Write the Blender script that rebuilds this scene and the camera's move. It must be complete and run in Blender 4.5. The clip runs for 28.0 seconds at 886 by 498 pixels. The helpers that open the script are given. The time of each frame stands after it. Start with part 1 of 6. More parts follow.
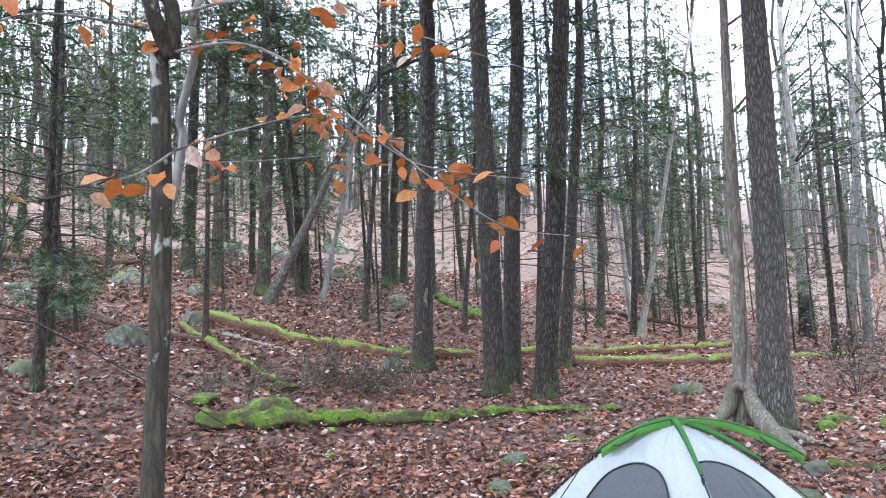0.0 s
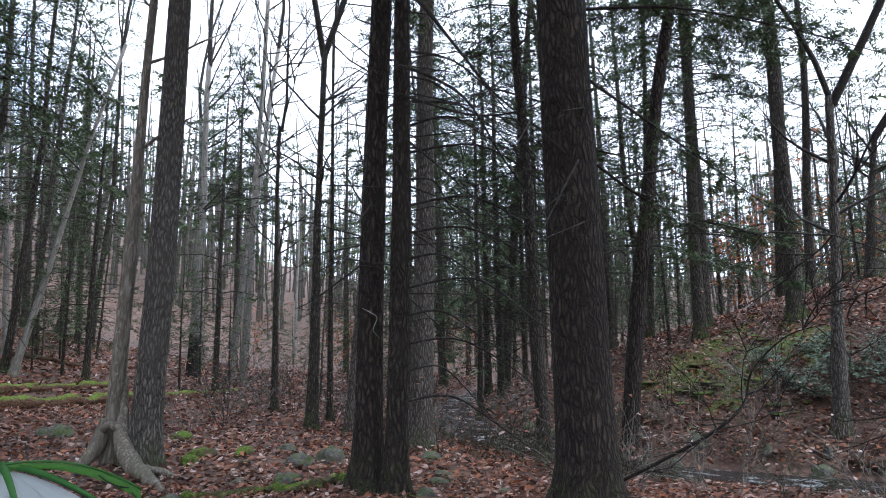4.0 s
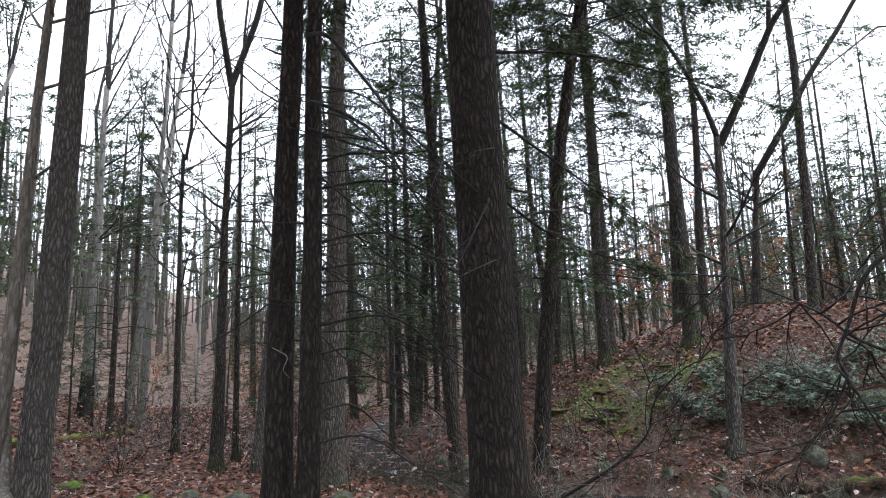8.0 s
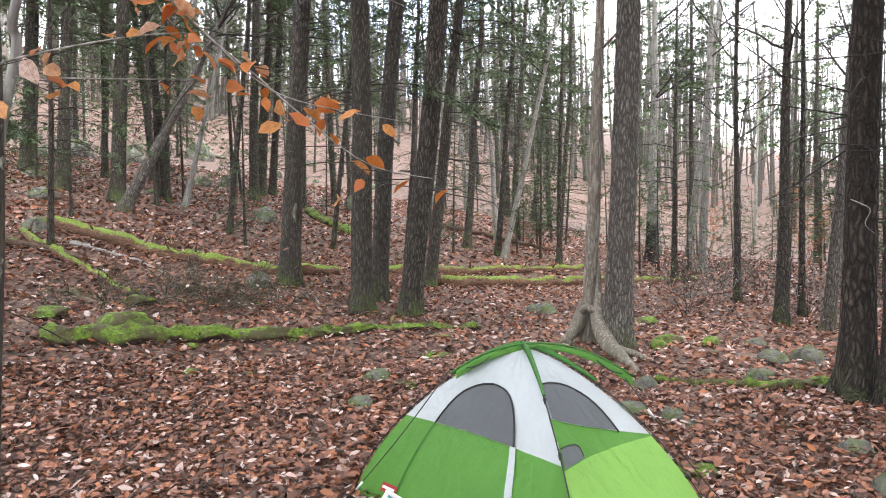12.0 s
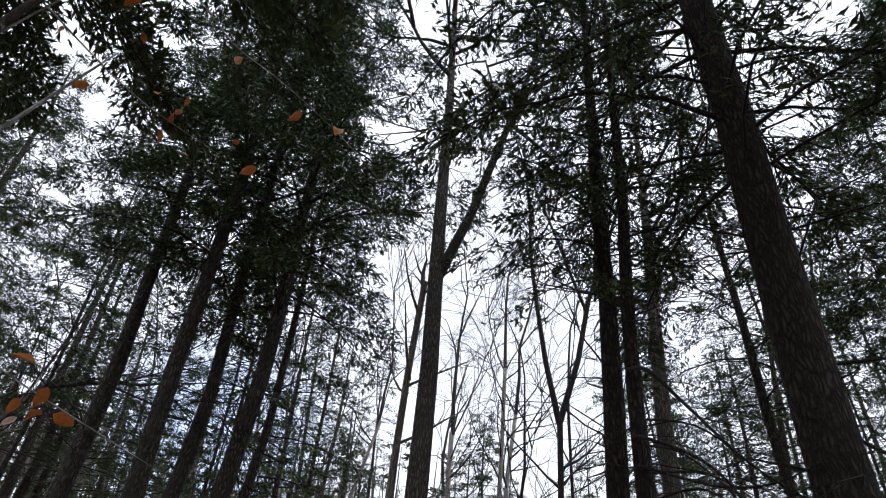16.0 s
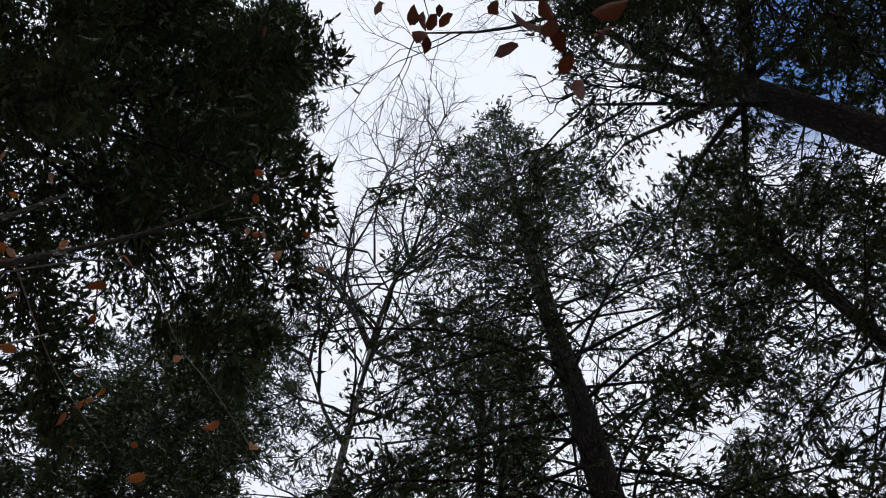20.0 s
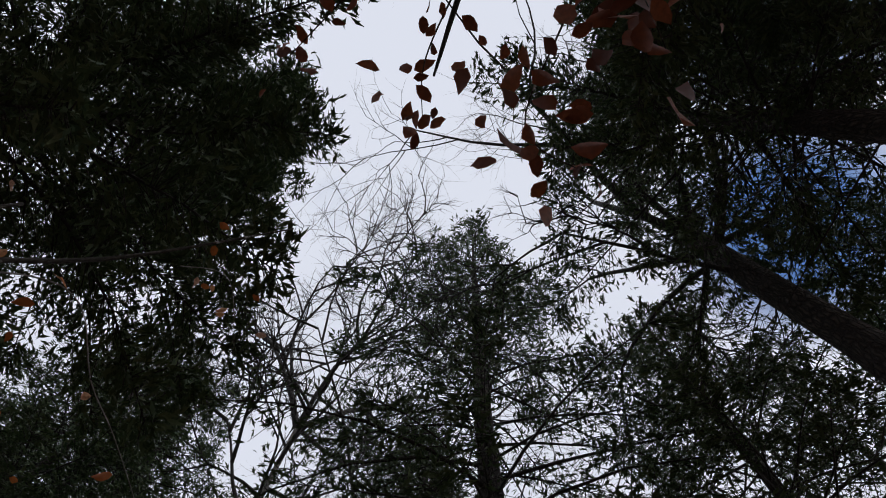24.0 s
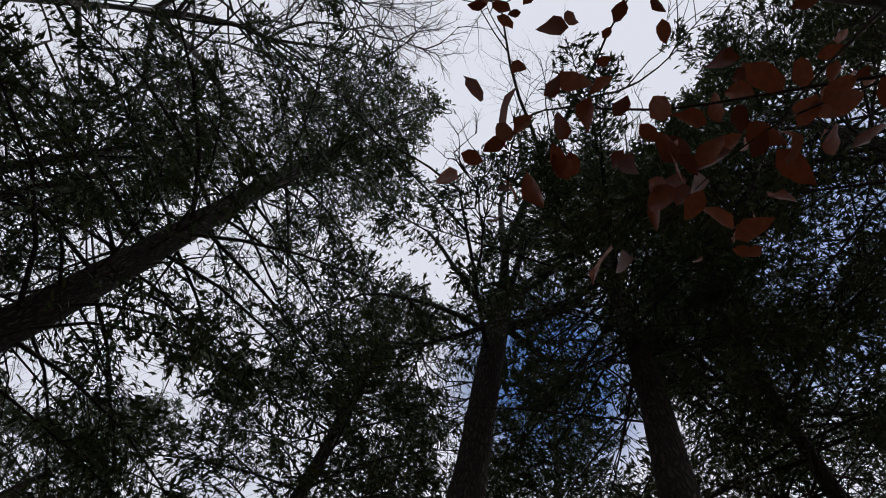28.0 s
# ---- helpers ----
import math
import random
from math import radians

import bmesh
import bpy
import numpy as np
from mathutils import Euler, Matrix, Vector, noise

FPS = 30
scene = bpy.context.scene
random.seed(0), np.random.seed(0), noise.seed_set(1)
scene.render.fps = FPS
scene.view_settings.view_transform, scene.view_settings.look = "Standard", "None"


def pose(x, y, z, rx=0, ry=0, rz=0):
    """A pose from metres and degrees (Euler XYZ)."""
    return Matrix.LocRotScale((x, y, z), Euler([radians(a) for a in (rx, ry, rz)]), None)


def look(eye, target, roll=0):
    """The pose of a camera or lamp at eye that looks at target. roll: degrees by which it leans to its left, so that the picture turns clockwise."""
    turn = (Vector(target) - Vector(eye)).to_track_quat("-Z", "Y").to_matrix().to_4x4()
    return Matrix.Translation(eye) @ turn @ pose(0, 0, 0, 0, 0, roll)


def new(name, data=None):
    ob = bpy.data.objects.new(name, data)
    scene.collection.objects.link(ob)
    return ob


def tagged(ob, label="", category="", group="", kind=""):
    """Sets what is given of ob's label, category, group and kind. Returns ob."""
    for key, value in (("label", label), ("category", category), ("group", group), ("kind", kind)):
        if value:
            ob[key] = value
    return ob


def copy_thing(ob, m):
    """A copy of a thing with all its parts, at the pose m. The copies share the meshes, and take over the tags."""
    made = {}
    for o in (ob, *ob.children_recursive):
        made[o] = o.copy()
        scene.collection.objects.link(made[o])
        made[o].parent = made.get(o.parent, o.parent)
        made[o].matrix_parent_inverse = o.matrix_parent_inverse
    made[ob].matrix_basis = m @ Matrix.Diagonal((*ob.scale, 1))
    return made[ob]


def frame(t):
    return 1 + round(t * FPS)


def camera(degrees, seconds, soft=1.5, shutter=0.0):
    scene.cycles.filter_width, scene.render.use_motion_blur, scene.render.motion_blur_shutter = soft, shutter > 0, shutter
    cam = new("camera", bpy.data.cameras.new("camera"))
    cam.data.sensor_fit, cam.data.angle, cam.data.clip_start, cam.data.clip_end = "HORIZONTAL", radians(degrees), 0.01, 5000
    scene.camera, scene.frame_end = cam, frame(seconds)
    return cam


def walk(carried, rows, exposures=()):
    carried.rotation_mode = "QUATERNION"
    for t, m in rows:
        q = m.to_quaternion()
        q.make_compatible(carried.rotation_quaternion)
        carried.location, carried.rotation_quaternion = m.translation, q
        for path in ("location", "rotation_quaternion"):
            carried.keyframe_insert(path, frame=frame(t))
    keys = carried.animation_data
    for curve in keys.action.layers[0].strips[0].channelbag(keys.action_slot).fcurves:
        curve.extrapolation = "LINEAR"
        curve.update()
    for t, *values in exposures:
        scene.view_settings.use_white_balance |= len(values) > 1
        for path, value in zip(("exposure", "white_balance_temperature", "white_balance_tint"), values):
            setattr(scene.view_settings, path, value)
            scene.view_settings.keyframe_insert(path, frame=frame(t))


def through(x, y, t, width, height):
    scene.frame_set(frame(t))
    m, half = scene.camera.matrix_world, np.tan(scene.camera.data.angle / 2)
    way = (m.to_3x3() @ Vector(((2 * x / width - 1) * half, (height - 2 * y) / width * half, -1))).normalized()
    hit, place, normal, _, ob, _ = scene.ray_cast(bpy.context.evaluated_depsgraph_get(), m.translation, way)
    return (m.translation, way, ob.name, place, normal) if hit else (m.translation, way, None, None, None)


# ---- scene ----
cam = camera(66.0, 28.0, soft=1.0)
PATH = [
    (0.0, -0.105, 0.062, 1.734, 96.48, 3.27, 0.25),
    (0.5, -0.083, 0.018, 1.722, 94.91, 2.54, -6.41),
    (1.0, -0.046, 0.007, 1.705, 94.77, 1.62, -12.65),
    (1.5, -0.004, 0.007, 1.707, 96.24, 1.31, -20.35),
    (2.0, 0.024, 0.017, 1.698, 96.83, 1.24, -28.99),
    (2.5, 0.047, 0.032, 1.693, 97.12, 0.75, -33.64),
    (3.0, 0.071, 0.025, 1.699, 97.67, 0.44, -39.51),
    (3.5, 0.080, 0.011, 1.695, 98.45, 0.70, -43.56),
    (4.0, 0.094, 0.004, 1.695, 97.66, 1.45, -47.09),
    (4.5, 0.087, -0.002, 1.704, 98.25, 3.60, -46.50),
    (6.5, 0.037, -0.040, 1.772, 99.70, 2.06, -51.43),
    (7.0, 0.071, -0.000, 1.777, 98.86, 2.94, -52.11),
    (7.5, 0.083, -0.003, 1.785, 98.41, 2.88, -53.00),
    (8.0, 0.070, 0.016, 1.806, 99.67, 2.79, -54.48),
    (8.5, 0.044, 0.005, 1.822, 102.21, 1.86, -50.25),
    (9.0, -0.031, -0.028, 1.802, 100.67, 0.21, -38.71),
    (9.5, -0.025, -0.015, 1.797, 94.54, 0.08, -31.29),
    (10.0, -0.043, -0.004, 1.796, 91.25, 1.28, -26.33),
    (10.5, -0.052, 0.002, 1.795, 89.84, 1.84, -23.96),
    (11.0, -0.049, 0.015, 1.787, 86.74, 2.11, -23.41),
    (11.5, -0.081, 0.018, 1.797, 87.19, 2.42, -15.25),
    (13.5, -0.015, 0.050, 1.820, 99.30, 0.90, -7.18),
    (14.0, 0.011, -0.004, 1.829, 104.77, -0.46, -13.10),
    (14.5, 0.030, -0.037, 1.844, 108.44, -0.84, -17.57),
    (15.0, 0.056, -0.077, 1.890, 114.25, -1.48, -21.42),
    (15.5, 0.068, -0.100, 1.901, 119.95, -2.25, -25.19),
    (16.0, 0.055, -0.092, 1.860, 126.86, -2.64, -28.16),
    (16.5, -0.028, -0.043, 1.829, 131.64, -2.29, -31.04),
    (17.0, -0.059, -0.011, 1.805, 135.77, -1.57, -32.12),
    (17.5, -0.057, 0.024, 1.777, 139.11, -1.22, -33.40),
    (18.0, -0.014, 0.086, 1.718, 143.70, -1.30, -34.67),
    (18.5, -0.017, 0.072, 1.694, 147.62, -1.46, -36.26),
    (19.0, -0.018, 0.056, 1.683, 151.53, -1.41, -38.38),
    (19.5, -0.021, 0.058, 1.684, 154.74, -1.68, -40.39),
    (20.0, -0.021, 0.030, 1.647, 158.99, -1.98, -41.99),
    (20.5, -0.026, 0.019, 1.641, 162.40, -2.12, -43.45),
    (21.0, -0.024, 0.007, 1.624, 165.42, -2.40, -44.99),
    (21.5, -0.020, 0.005, 1.616, 167.35, -2.48, -46.25),
    (23.5, 0.005, 0.011, 1.634, 168.68, -1.90, -52.45),
    (24.0, 0.001, 0.010, 1.666, 167.66, -2.51, -54.80),
    (24.5, 0.001, 0.008, 1.696, 167.47, -4.52, -62.73),
    (25.0, 0.002, 0.004, 1.713, 166.58, -6.25, -72.49),
    (25.5, -0.003, 0.001, 1.761, 166.01, -7.49, -81.59),
    (26.0, -0.006, -0.001, 1.772, 166.33, -8.17, -92.37),
    (26.5, -0.012, -0.000, 1.798, 165.47, -8.07, -100.45),
    (27.0, -0.008, -0.003, 1.819, 164.90, -8.61, -107.41),
    (27.5, -0.005, -0.006, 1.839, 164.34, -8.58, -114.57),
    (28.0, -0.013, -0.020, 1.824, 163.80, -8.83, -121.98),
]
EXPOSURES = [(0.0, 3.3, 5850, 10), (1.0, 3.1, 5850, 10), (2.0, 2.5, 5950, 10), (3.0, 2.12, 6000, 10), (4.0, 1.97, 6000, 10), (7.0, 1.92, 6300, 10), (8.0, 2.03, 6350, 10), (9.0, 2.0, 6250, 10), (10.0, 1.95, 6450, 10), (11.0, 2.68, 6600, 9), (13.5, 3.3, 7200, 14), (14.5, 2.75, 7100, 14), (15.0, 2.05, 6800, 13), (15.5, 1.4, 6600, 12), (16.0, 0.95, 6500, 12), (17.0, 0.8, 6400, 12), (18.0, 0.7, 6350, 13), (19.0, 0.68, 6450, 13), (21.5, 0.2, 6550, 13), (28.0, 0.18, 6750, 14)]
walk(cam, [(t, pose(*p)) for t, *p in PATH], EXPOSURES)
# world, sun and exposure -------------------------------------------------------
world = bpy.data.worlds.new("sky")
scene.world = world
world.use_nodes = True
wt = world.node_tree
wt.nodes.clear()
w_out = wt.nodes.new("ShaderNodeOutputWorld")
w_sky = wt.nodes.new("ShaderNodeTexSky")
w_sky.sky_type, w_sky.sun_disc = "NISHITA", False
w_sky.air_density, w_sky.dust_density, w_sky.ozone_density = 1.0, 0.0, 6.0
w_sky.sun_elevation, w_sky.sun_rotation = radians(38), radians(205)
w_blue = wt.nodes.new("ShaderNodeBackground")
w_blue.inputs["Strength"].default_value = 0.15
w_cloud = wt.nodes.new("ShaderNodeBackground")
w_cloud.inputs["Color"].default_value = (0.83, 0.90, 1.02, 1)
w_cloud.inputs["Strength"].default_value = 0.74
w_co = wt.nodes.new("ShaderNodeTexCoord")
w_n = wt.nodes.new("ShaderNodeTexNoise")
w_n.inputs["Scale"].default_value, w_n.inputs["Detail"].default_value = 2.3, 6
w_r = wt.nodes.new("ShaderNodeMapRange")
w_r.inputs["From Min"].default_value, w_r.inputs["From Max"].default_value = 0.04, 0.40
w_mix = wt.nodes.new("ShaderNodeMixShader")
wt.links.new(w_co.outputs["Generated"], w_n.inputs["Vector"])
wt.links.new(w_n.outputs["Fac"], w_r.inputs["Value"])
w_fac = w_r.outputs["Result"]
for way, wide, thin in ((Vector((0.37, -0.25, 0.895)), 0.985, 0.0), (Vector((0.05, -0.40, 0.915)), 0.975, 0.3), (Vector((0.13, 0.93, 0.33)), 0.985, 0.6)):
    # breaks in the cloud where blue sky shows
    w_dot = wt.nodes.new("ShaderNodeVectorMath")
    w_dot.operation = "DOT_PRODUCT"
    w_dot.inputs[1].default_value = way.normalized()
    w_gap = wt.nodes.new("ShaderNodeMapRange")
    for key, value in (("From Min", wide), ("From Max", wide + 0.012), ("To Min", 1.0), ("To Max", thin)):
        w_gap.inputs[key].default_value = value
    w_mul = wt.nodes.new("ShaderNodeMath")
    w_mul.operation = "MULTIPLY"
    wt.links.new(w_co.outputs["Generated"], w_dot.inputs[0])
    wt.links.new(w_dot.outputs["Value"], w_gap.inputs["Value"])
    wt.links.new(w_fac, w_mul.inputs[0])
    wt.links.new(w_gap.outputs["Result"], w_mul.inputs[1])
    w_fac = w_mul.outputs[0]
wt.links.new(w_fac, w_mix.inputs["Fac"])
wt.links.new(w_sky.outputs["Color"], w_blue.inputs["Color"])
wt.links.new(w_blue.outputs["Background"], w_mix.inputs[1])
wt.links.new(w_cloud.outputs["Background"], w_mix.inputs[2])
wt.links.new(w_mix.outputs["Shader"], w_out.inputs["Surface"])

sun = new("sun", bpy.data.lights.new("sun", "SUN"))
sun.data.energy, sun.data.angle, sun.data.color = 0.5, radians(25), (1.0, 0.95, 0.88)
sun.matrix_world = look((0, 0, 60), (-18, 42, 10))

# materials -----------------------------------------------------------------------


class Mat:
    """A node material under construction."""

    def __init__(self, name, rough=0.8, metal=0.0):
        self.m = bpy.data.materials.new(name)
        self.m.use_nodes = True
        self.t = self.m.node_tree
        self.b = self.t.nodes["Principled BSDF"]
        self.b.inputs["Roughness"].default_value = rough
        self.b.inputs["Metallic"].default_value = metal
        self.co = self.t.nodes.new("ShaderNodeTexCoord").outputs["Object"]

    def scaled(self, sx, sy, sz):
        n = self.t.nodes.new("ShaderNodeMapping")
        n.inputs["Scale"].default_value = (sx, sy, sz)
        self.t.links.new(self.co, n.inputs["Vector"])
        return n.outputs["Vector"]

    def noise(self, scale, detail=4, vec=None, rough=0.55):
        n = self.t.nodes.new("ShaderNodeTexNoise")
        n.inputs["Scale"].default_value, n.inputs["Detail"].default_value = scale, detail
        n.inputs["Roughness"].default_value = rough
        self.t.links.new(vec or self.co, n.inputs["Vector"])
        return n.outputs["Fac"]

    def cells(self, scale, vec=None, feature="F1", out="Distance"):
        n = self.t.nodes.new("ShaderNodeTexVoronoi")
        n.feature = feature
        n.inputs["Scale"].default_value = scale
        self.t.links.new(vec or self.co, n.inputs["Vector"])
        return n.outputs[out]

    def ramp(self, fac, stops):
        n = self.t.nodes.new("ShaderNodeValToRGB")
        for i, (p, c) in enumerate(stops):
            e = n.color_ramp.elements[i] if i < 2 else n.color_ramp.elements.new(p)
            e.position, e.color = p, (*c, 1)
        self.t.links.new(fac, n.inputs["Fac"])
        return n.outputs["Color"]

    def mix(self, fac, a, b, mode="MIX"):
        n = self.t.nodes.new("ShaderNodeMix")
        n.data_type, n.blend_type = "RGBA", mode
        for sock, v in ((n.inputs["Factor"], fac), (n.inputs["A"], a), (n.inputs["B"], b)):
            if isinstance(v, (int, float)):
                n.inputs[0].default_value = v
            elif isinstance(v, tuple):
                (n.inputs[6] if sock == n.inputs["A"] else n.inputs[7]).default_value = (*v, 1)
            else:
                slot = 0 if sock == n.inputs["Factor"] else 6 if sock == n.inputs["A"] else 7
                self.t.links.new(v, n.inputs[slot])
        return n.outputs[2]

    def rng(self, fac, a, b, lo=0.0, hi=1.0):
        n = self.t.nodes.new("ShaderNodeMapRange")
        for k, v in (("From Min", a), ("From Max", b), ("To Min", lo), ("To Max", hi)):
            n.inputs[k].default_value = v
        self.t.links.new(fac, n.inputs["Value"])
        return n.outputs["Result"]

    def math(self, op, a, b):
        n = self.t.nodes.new("ShaderNodeMath")
        n.operation = op
        for i, v in enumerate((a, b)):
            if isinstance(v, (int, float)):
                n.inputs[i].default_value = v
            else:
                self.t.links.new(v, n.inputs[i])
        return n.outputs[0]

    def island(self):
        return self.t.nodes.new("ShaderNodeNewGeometry").outputs["Random Per Island"]

    def up(self):
        n = self.t.nodes.new("ShaderNodeSeparateXYZ")
        self.t.links.new(self.t.nodes.new("ShaderNodeNewGeometry").outputs["Normal"], n.inputs[0])
        return n.outputs["Z"]

    def height(self):
        n = self.t.nodes.new("ShaderNodeSeparateXYZ")
        self.t.links.new(self.co, n.inputs[0])
        return n.outputs["Z"]

    def each(self):
        return self.t.nodes.new("ShaderNodeObjectInfo").outputs["Random"]

    def bump(self, h, strength=0.5, dist=0.02):
        n = self.t.nodes.new("ShaderNodeBump")
        n.inputs["Strength"].default_value, n.inputs["Distance"].default_value = strength, dist
        self.t.links.new(h, n.inputs["Height"])
        self.t.links.new(n.outputs["Normal"], self.b.inputs["Normal"])

    def done(self, color):
        if isinstance(color, tuple):
            self.b.inputs["Base Color"].default_value = (*color, 1)
        else:
            self.t.links.new(color, self.b.inputs["Base Color"])
        return self.m


def bark(name, dark, mid, pale, ridge, moss=0.5, lichen=0.0, coarse=1.0, black_foot=0.0, plates=False):
    """Furrowed bark: long plates along the stem, pale flecks, moss at the foot."""
    k = Mat(name, 0.92)
    v = k.scaled(24 * coarse, 24 * coarse, 4.2 * coarse)
    ridge_h = k.math("MULTIPLY", k.math("ABSOLUTE", k.math("SUBTRACT", k.noise(1.0, 3, v, 0.5), 0.5), 0), 2.0)
    chips = k.noise(1.0, 5, k.scaled(38 * coarse, 38 * coarse, 16 * coarse), 0.65)
    big = k.noise(1.3, 3)
    relief = k.math("ADD", ridge_h, k.math("MULTIPLY", k.math("SUBTRACT", chips, 0.5), 0.45))
    stops = (0.02, 0.16, 0.42)
    if plates:
        shift = k.t.nodes.new("ShaderNodeTexNoise")
        shift.inputs["Scale"].default_value = 5.0
        k.t.links.new(k.co, shift.inputs["Vector"])
        bent = k.t.nodes.new("ShaderNodeVectorMath")
        bent.operation = "MULTIPLY_ADD"
        bent.inputs[1].default_value = (2.2, 2.2, 0.8)
        k.t.links.new(shift.outputs["Color"], bent.inputs[0])
        k.t.links.new(k.scaled(23 * coarse, 23 * coarse, 4.6 * coarse), bent.inputs[2])
        edge = k.rng(k.cells(1.0, bent.outputs["Vector"], "DISTANCE_TO_EDGE"), 0.0, 0.34)
        relief = k.math("ADD", k.math("MULTIPLY", edge, 0.8), k.math("MULTIPLY", k.math("SUBTRACT", chips, 0.5), 0.9))
        stops = (0.08, 0.5, 0.95)
    # besides bark tone, dark furrows and pale ridges paint shade and light on relief
    c = k.ramp(relief, [(stops[0], dark), (stops[1], mid), (stops[2], pale)])
    c = k.mix(k.rng(big, 0.35, 0.7, 0, 0.6), c, tuple(0.6 * a for a in mid))
    c = k.mix(k.rng(k.each(), 0, 1, 0.0, 0.35), c, tuple(0.7 * a + 0.02 for a in mid))
    if lichen:
        c = k.mix(k.rng(k.noise(14, 4, k.scaled(1, 1, 0.7)), 0.62, 0.68, 0, lichen), c, (0.42, 0.44, 0.38))
    if moss:
        m = k.math("MULTIPLY", k.rng(k.height(), 0.55, 0.0, 0, 1), k.rng(k.noise(6, 5), 0.44, 0.56, 0, moss))
        c = k.mix(m, c, (0.09, 0.14, 0.025))
    if black_foot:
        # black below a ragged height
        edge = k.math("ADD", k.height(), k.math("MULTIPLY", k.noise(2.5, 3), 0.8))
        c = k.mix(k.rng(edge, black_foot + 0.5, black_foot + 0.35), c, (0.012, 0.011, 0.01))
    k.bump(relief, ridge, 0.045 if plates else 0.03)
    return k.done(c)


M_HEM = bark("hemlock_bark", (0.02, 0.016, 0.012), (0.078, 0.065, 0.051), (0.168, 0.147, 0.12), 0.9, 0.7, plates=True)
M_OAK = bark("ridged_bark", (0.04, 0.034, 0.03), (0.19, 0.168, 0.145), (0.38, 0.35, 0.315), 1.0, 0.5, 0.1, 1.2, plates=True)
# dark reddish bark, toned down further to carry the shade on overhead trunks
M_RED = bark("dark_red_shaded_bark", (0.012, 0.009, 0.007), (0.054, 0.039, 0.03), (0.132, 0.102, 0.081), 1.0, 0.25, 0.0, 0.95, plates=True)
M_GREY = bark("smooth_grey_bark", (0.14, 0.13, 0.115), (0.27, 0.255, 0.23), (0.38, 0.365, 0.34), 0.25, 0.4, 0.35, 0.7)
M_BARE = bark("peeled_bark", (0.11, 0.09, 0.07), (0.24, 0.205, 0.165), (0.42, 0.38, 0.33), 0.45, 0.2, 0.5, 0.8)
M_BLACKFOOT = bark("black_foot_bark", (0.14, 0.13, 0.115), (0.27, 0.255, 0.23), (0.38, 0.365, 0.34), 0.3, 0.0, 0.35, 0.7, 1.6)
M_BEECH = bark("young_beech_bark", (0.016, 0.013, 0.009), (0.045, 0.037, 0.025), (0.10, 0.088, 0.06), 0.25, 0.0, 0.8, 2.0)
M_DEAD = bark("dead_twig_shaded_limb_bark", (0.016, 0.013, 0.011), (0.044, 0.038, 0.033), (0.1, 0.092, 0.082), 0.3, 0.0, 0.2, 2.0)
M_PALE = bark("bleached_wood", (0.2, 0.19, 0.17), (0.36, 0.345, 0.32), (0.52, 0.5, 0.47), 0.3, 0.0, 0.0, 2.0)


def leafy(name, stops, rough=0.6, through=0.25):
    k = Mat(name, rough)
    c = k.ramp(k.island(), stops)
    c = k.mix(0.25, c, k.ramp(k.noise(9, 3), [(0.3, stops[0][1]), (0.75, stops[-2][1])]))
    k.b.inputs["Specular IOR Level"].default_value = 0.2
    m = k.done(c)
    if through:
        tr = k.t.nodes.new("ShaderNodeBsdfTranslucent")
        k.t.links.new(c, tr.inputs["Color"])
        mx = k.t.nodes.new("ShaderNodeMixShader")
        mx.inputs["Fac"].default_value = through
        k.t.links.new(k.b.outputs[0], mx.inputs[1])
        k.t.links.new(tr.outputs[0], mx.inputs[2])
        k.t.links.new(mx.outputs[0], k.t.nodes["Material Output"].inputs["Surface"])
    return m


M_NEEDLE = leafy("hemlock_needles", [(0.0, (0.036, 0.066, 0.03)), (0.5, (0.08, 0.126, 0.054)), (1.0, (0.15, 0.195, 0.09))], 0.55, 0.05)
M_LAUREL = leafy("laurel_leaf", [(0.0, (0.16, 0.21, 0.16)), (0.6, (0.28, 0.35, 0.27)), (1.0, (0.42, 0.49, 0.42))], 0.25, 0.25)
k = Mat("withered_beech_leaf", 0.5)
sep = k.t.nodes.new("ShaderNodeSeparateXYZ")
k.t.links.new(k.co, sep.inputs[0])
c = k.ramp(k.each(), [(0.0, (0.40, 0.10, 0.02)), (0.45, (0.60, 0.20, 0.04)), (0.7, (0.64, 0.30, 0.10)), (0.93, (0.66, 0.40, 0.25)), (1.0, (0.78, 0.62, 0.54))])
c = k.mix(k.rng(k.noise(70, 4), 0.4, 0.7, 0, 0.55), c, (0.30, 0.10, 0.03))
rib_mask = k.math("LESS_THAN", k.math("ABSOLUTE", sep.outputs["Y"], 0), 0.0009)
veins = k.math("LESS_THAN", k.math("FRACT", k.math("ADD", k.math("MULTIPLY", sep.outputs["X"], 120), k.math("MULTIPLY", k.math("ABSOLUTE", sep.outputs["Y"], 0), -90)), 0), 0.12)
c = k.mix(k.math("MULTIPLY", k.math("MAXIMUM", rib_mask, veins), 0.45), c, (0.26, 0.09, 0.03))
M_BEECHLEAF = k.done(c)
tr = k.t.nodes.new("ShaderNodeBsdfTranslucent")
k.t.links.new(c, tr.inputs["Color"])
mx = k.t.nodes.new("ShaderNodeMixShader")
mx.inputs["Fac"].default_value = 0.35
k.t.links.new(k.b.outputs[0], mx.inputs[1])
k.t.links.new(tr.outputs[0], mx.inputs[2])
k.t.links.new(mx.outputs[0], k.t.nodes["Material Output"].inputs["Surface"])
# darker copy of the withered leaf, with overhead shade put into its colour
k = Mat("shaded_beech_leaf", 0.55)
c = k.ramp(k.each(), [(0.0, (0.10, 0.025, 0.012)), (0.5, (0.20, 0.05, 0.018)), (1.0, (0.28, 0.09, 0.04))])
c = k.mix(k.rng(k.noise(70, 4), 0.4, 0.7, 0, 0.5), c, (0.08, 0.025, 0.012))
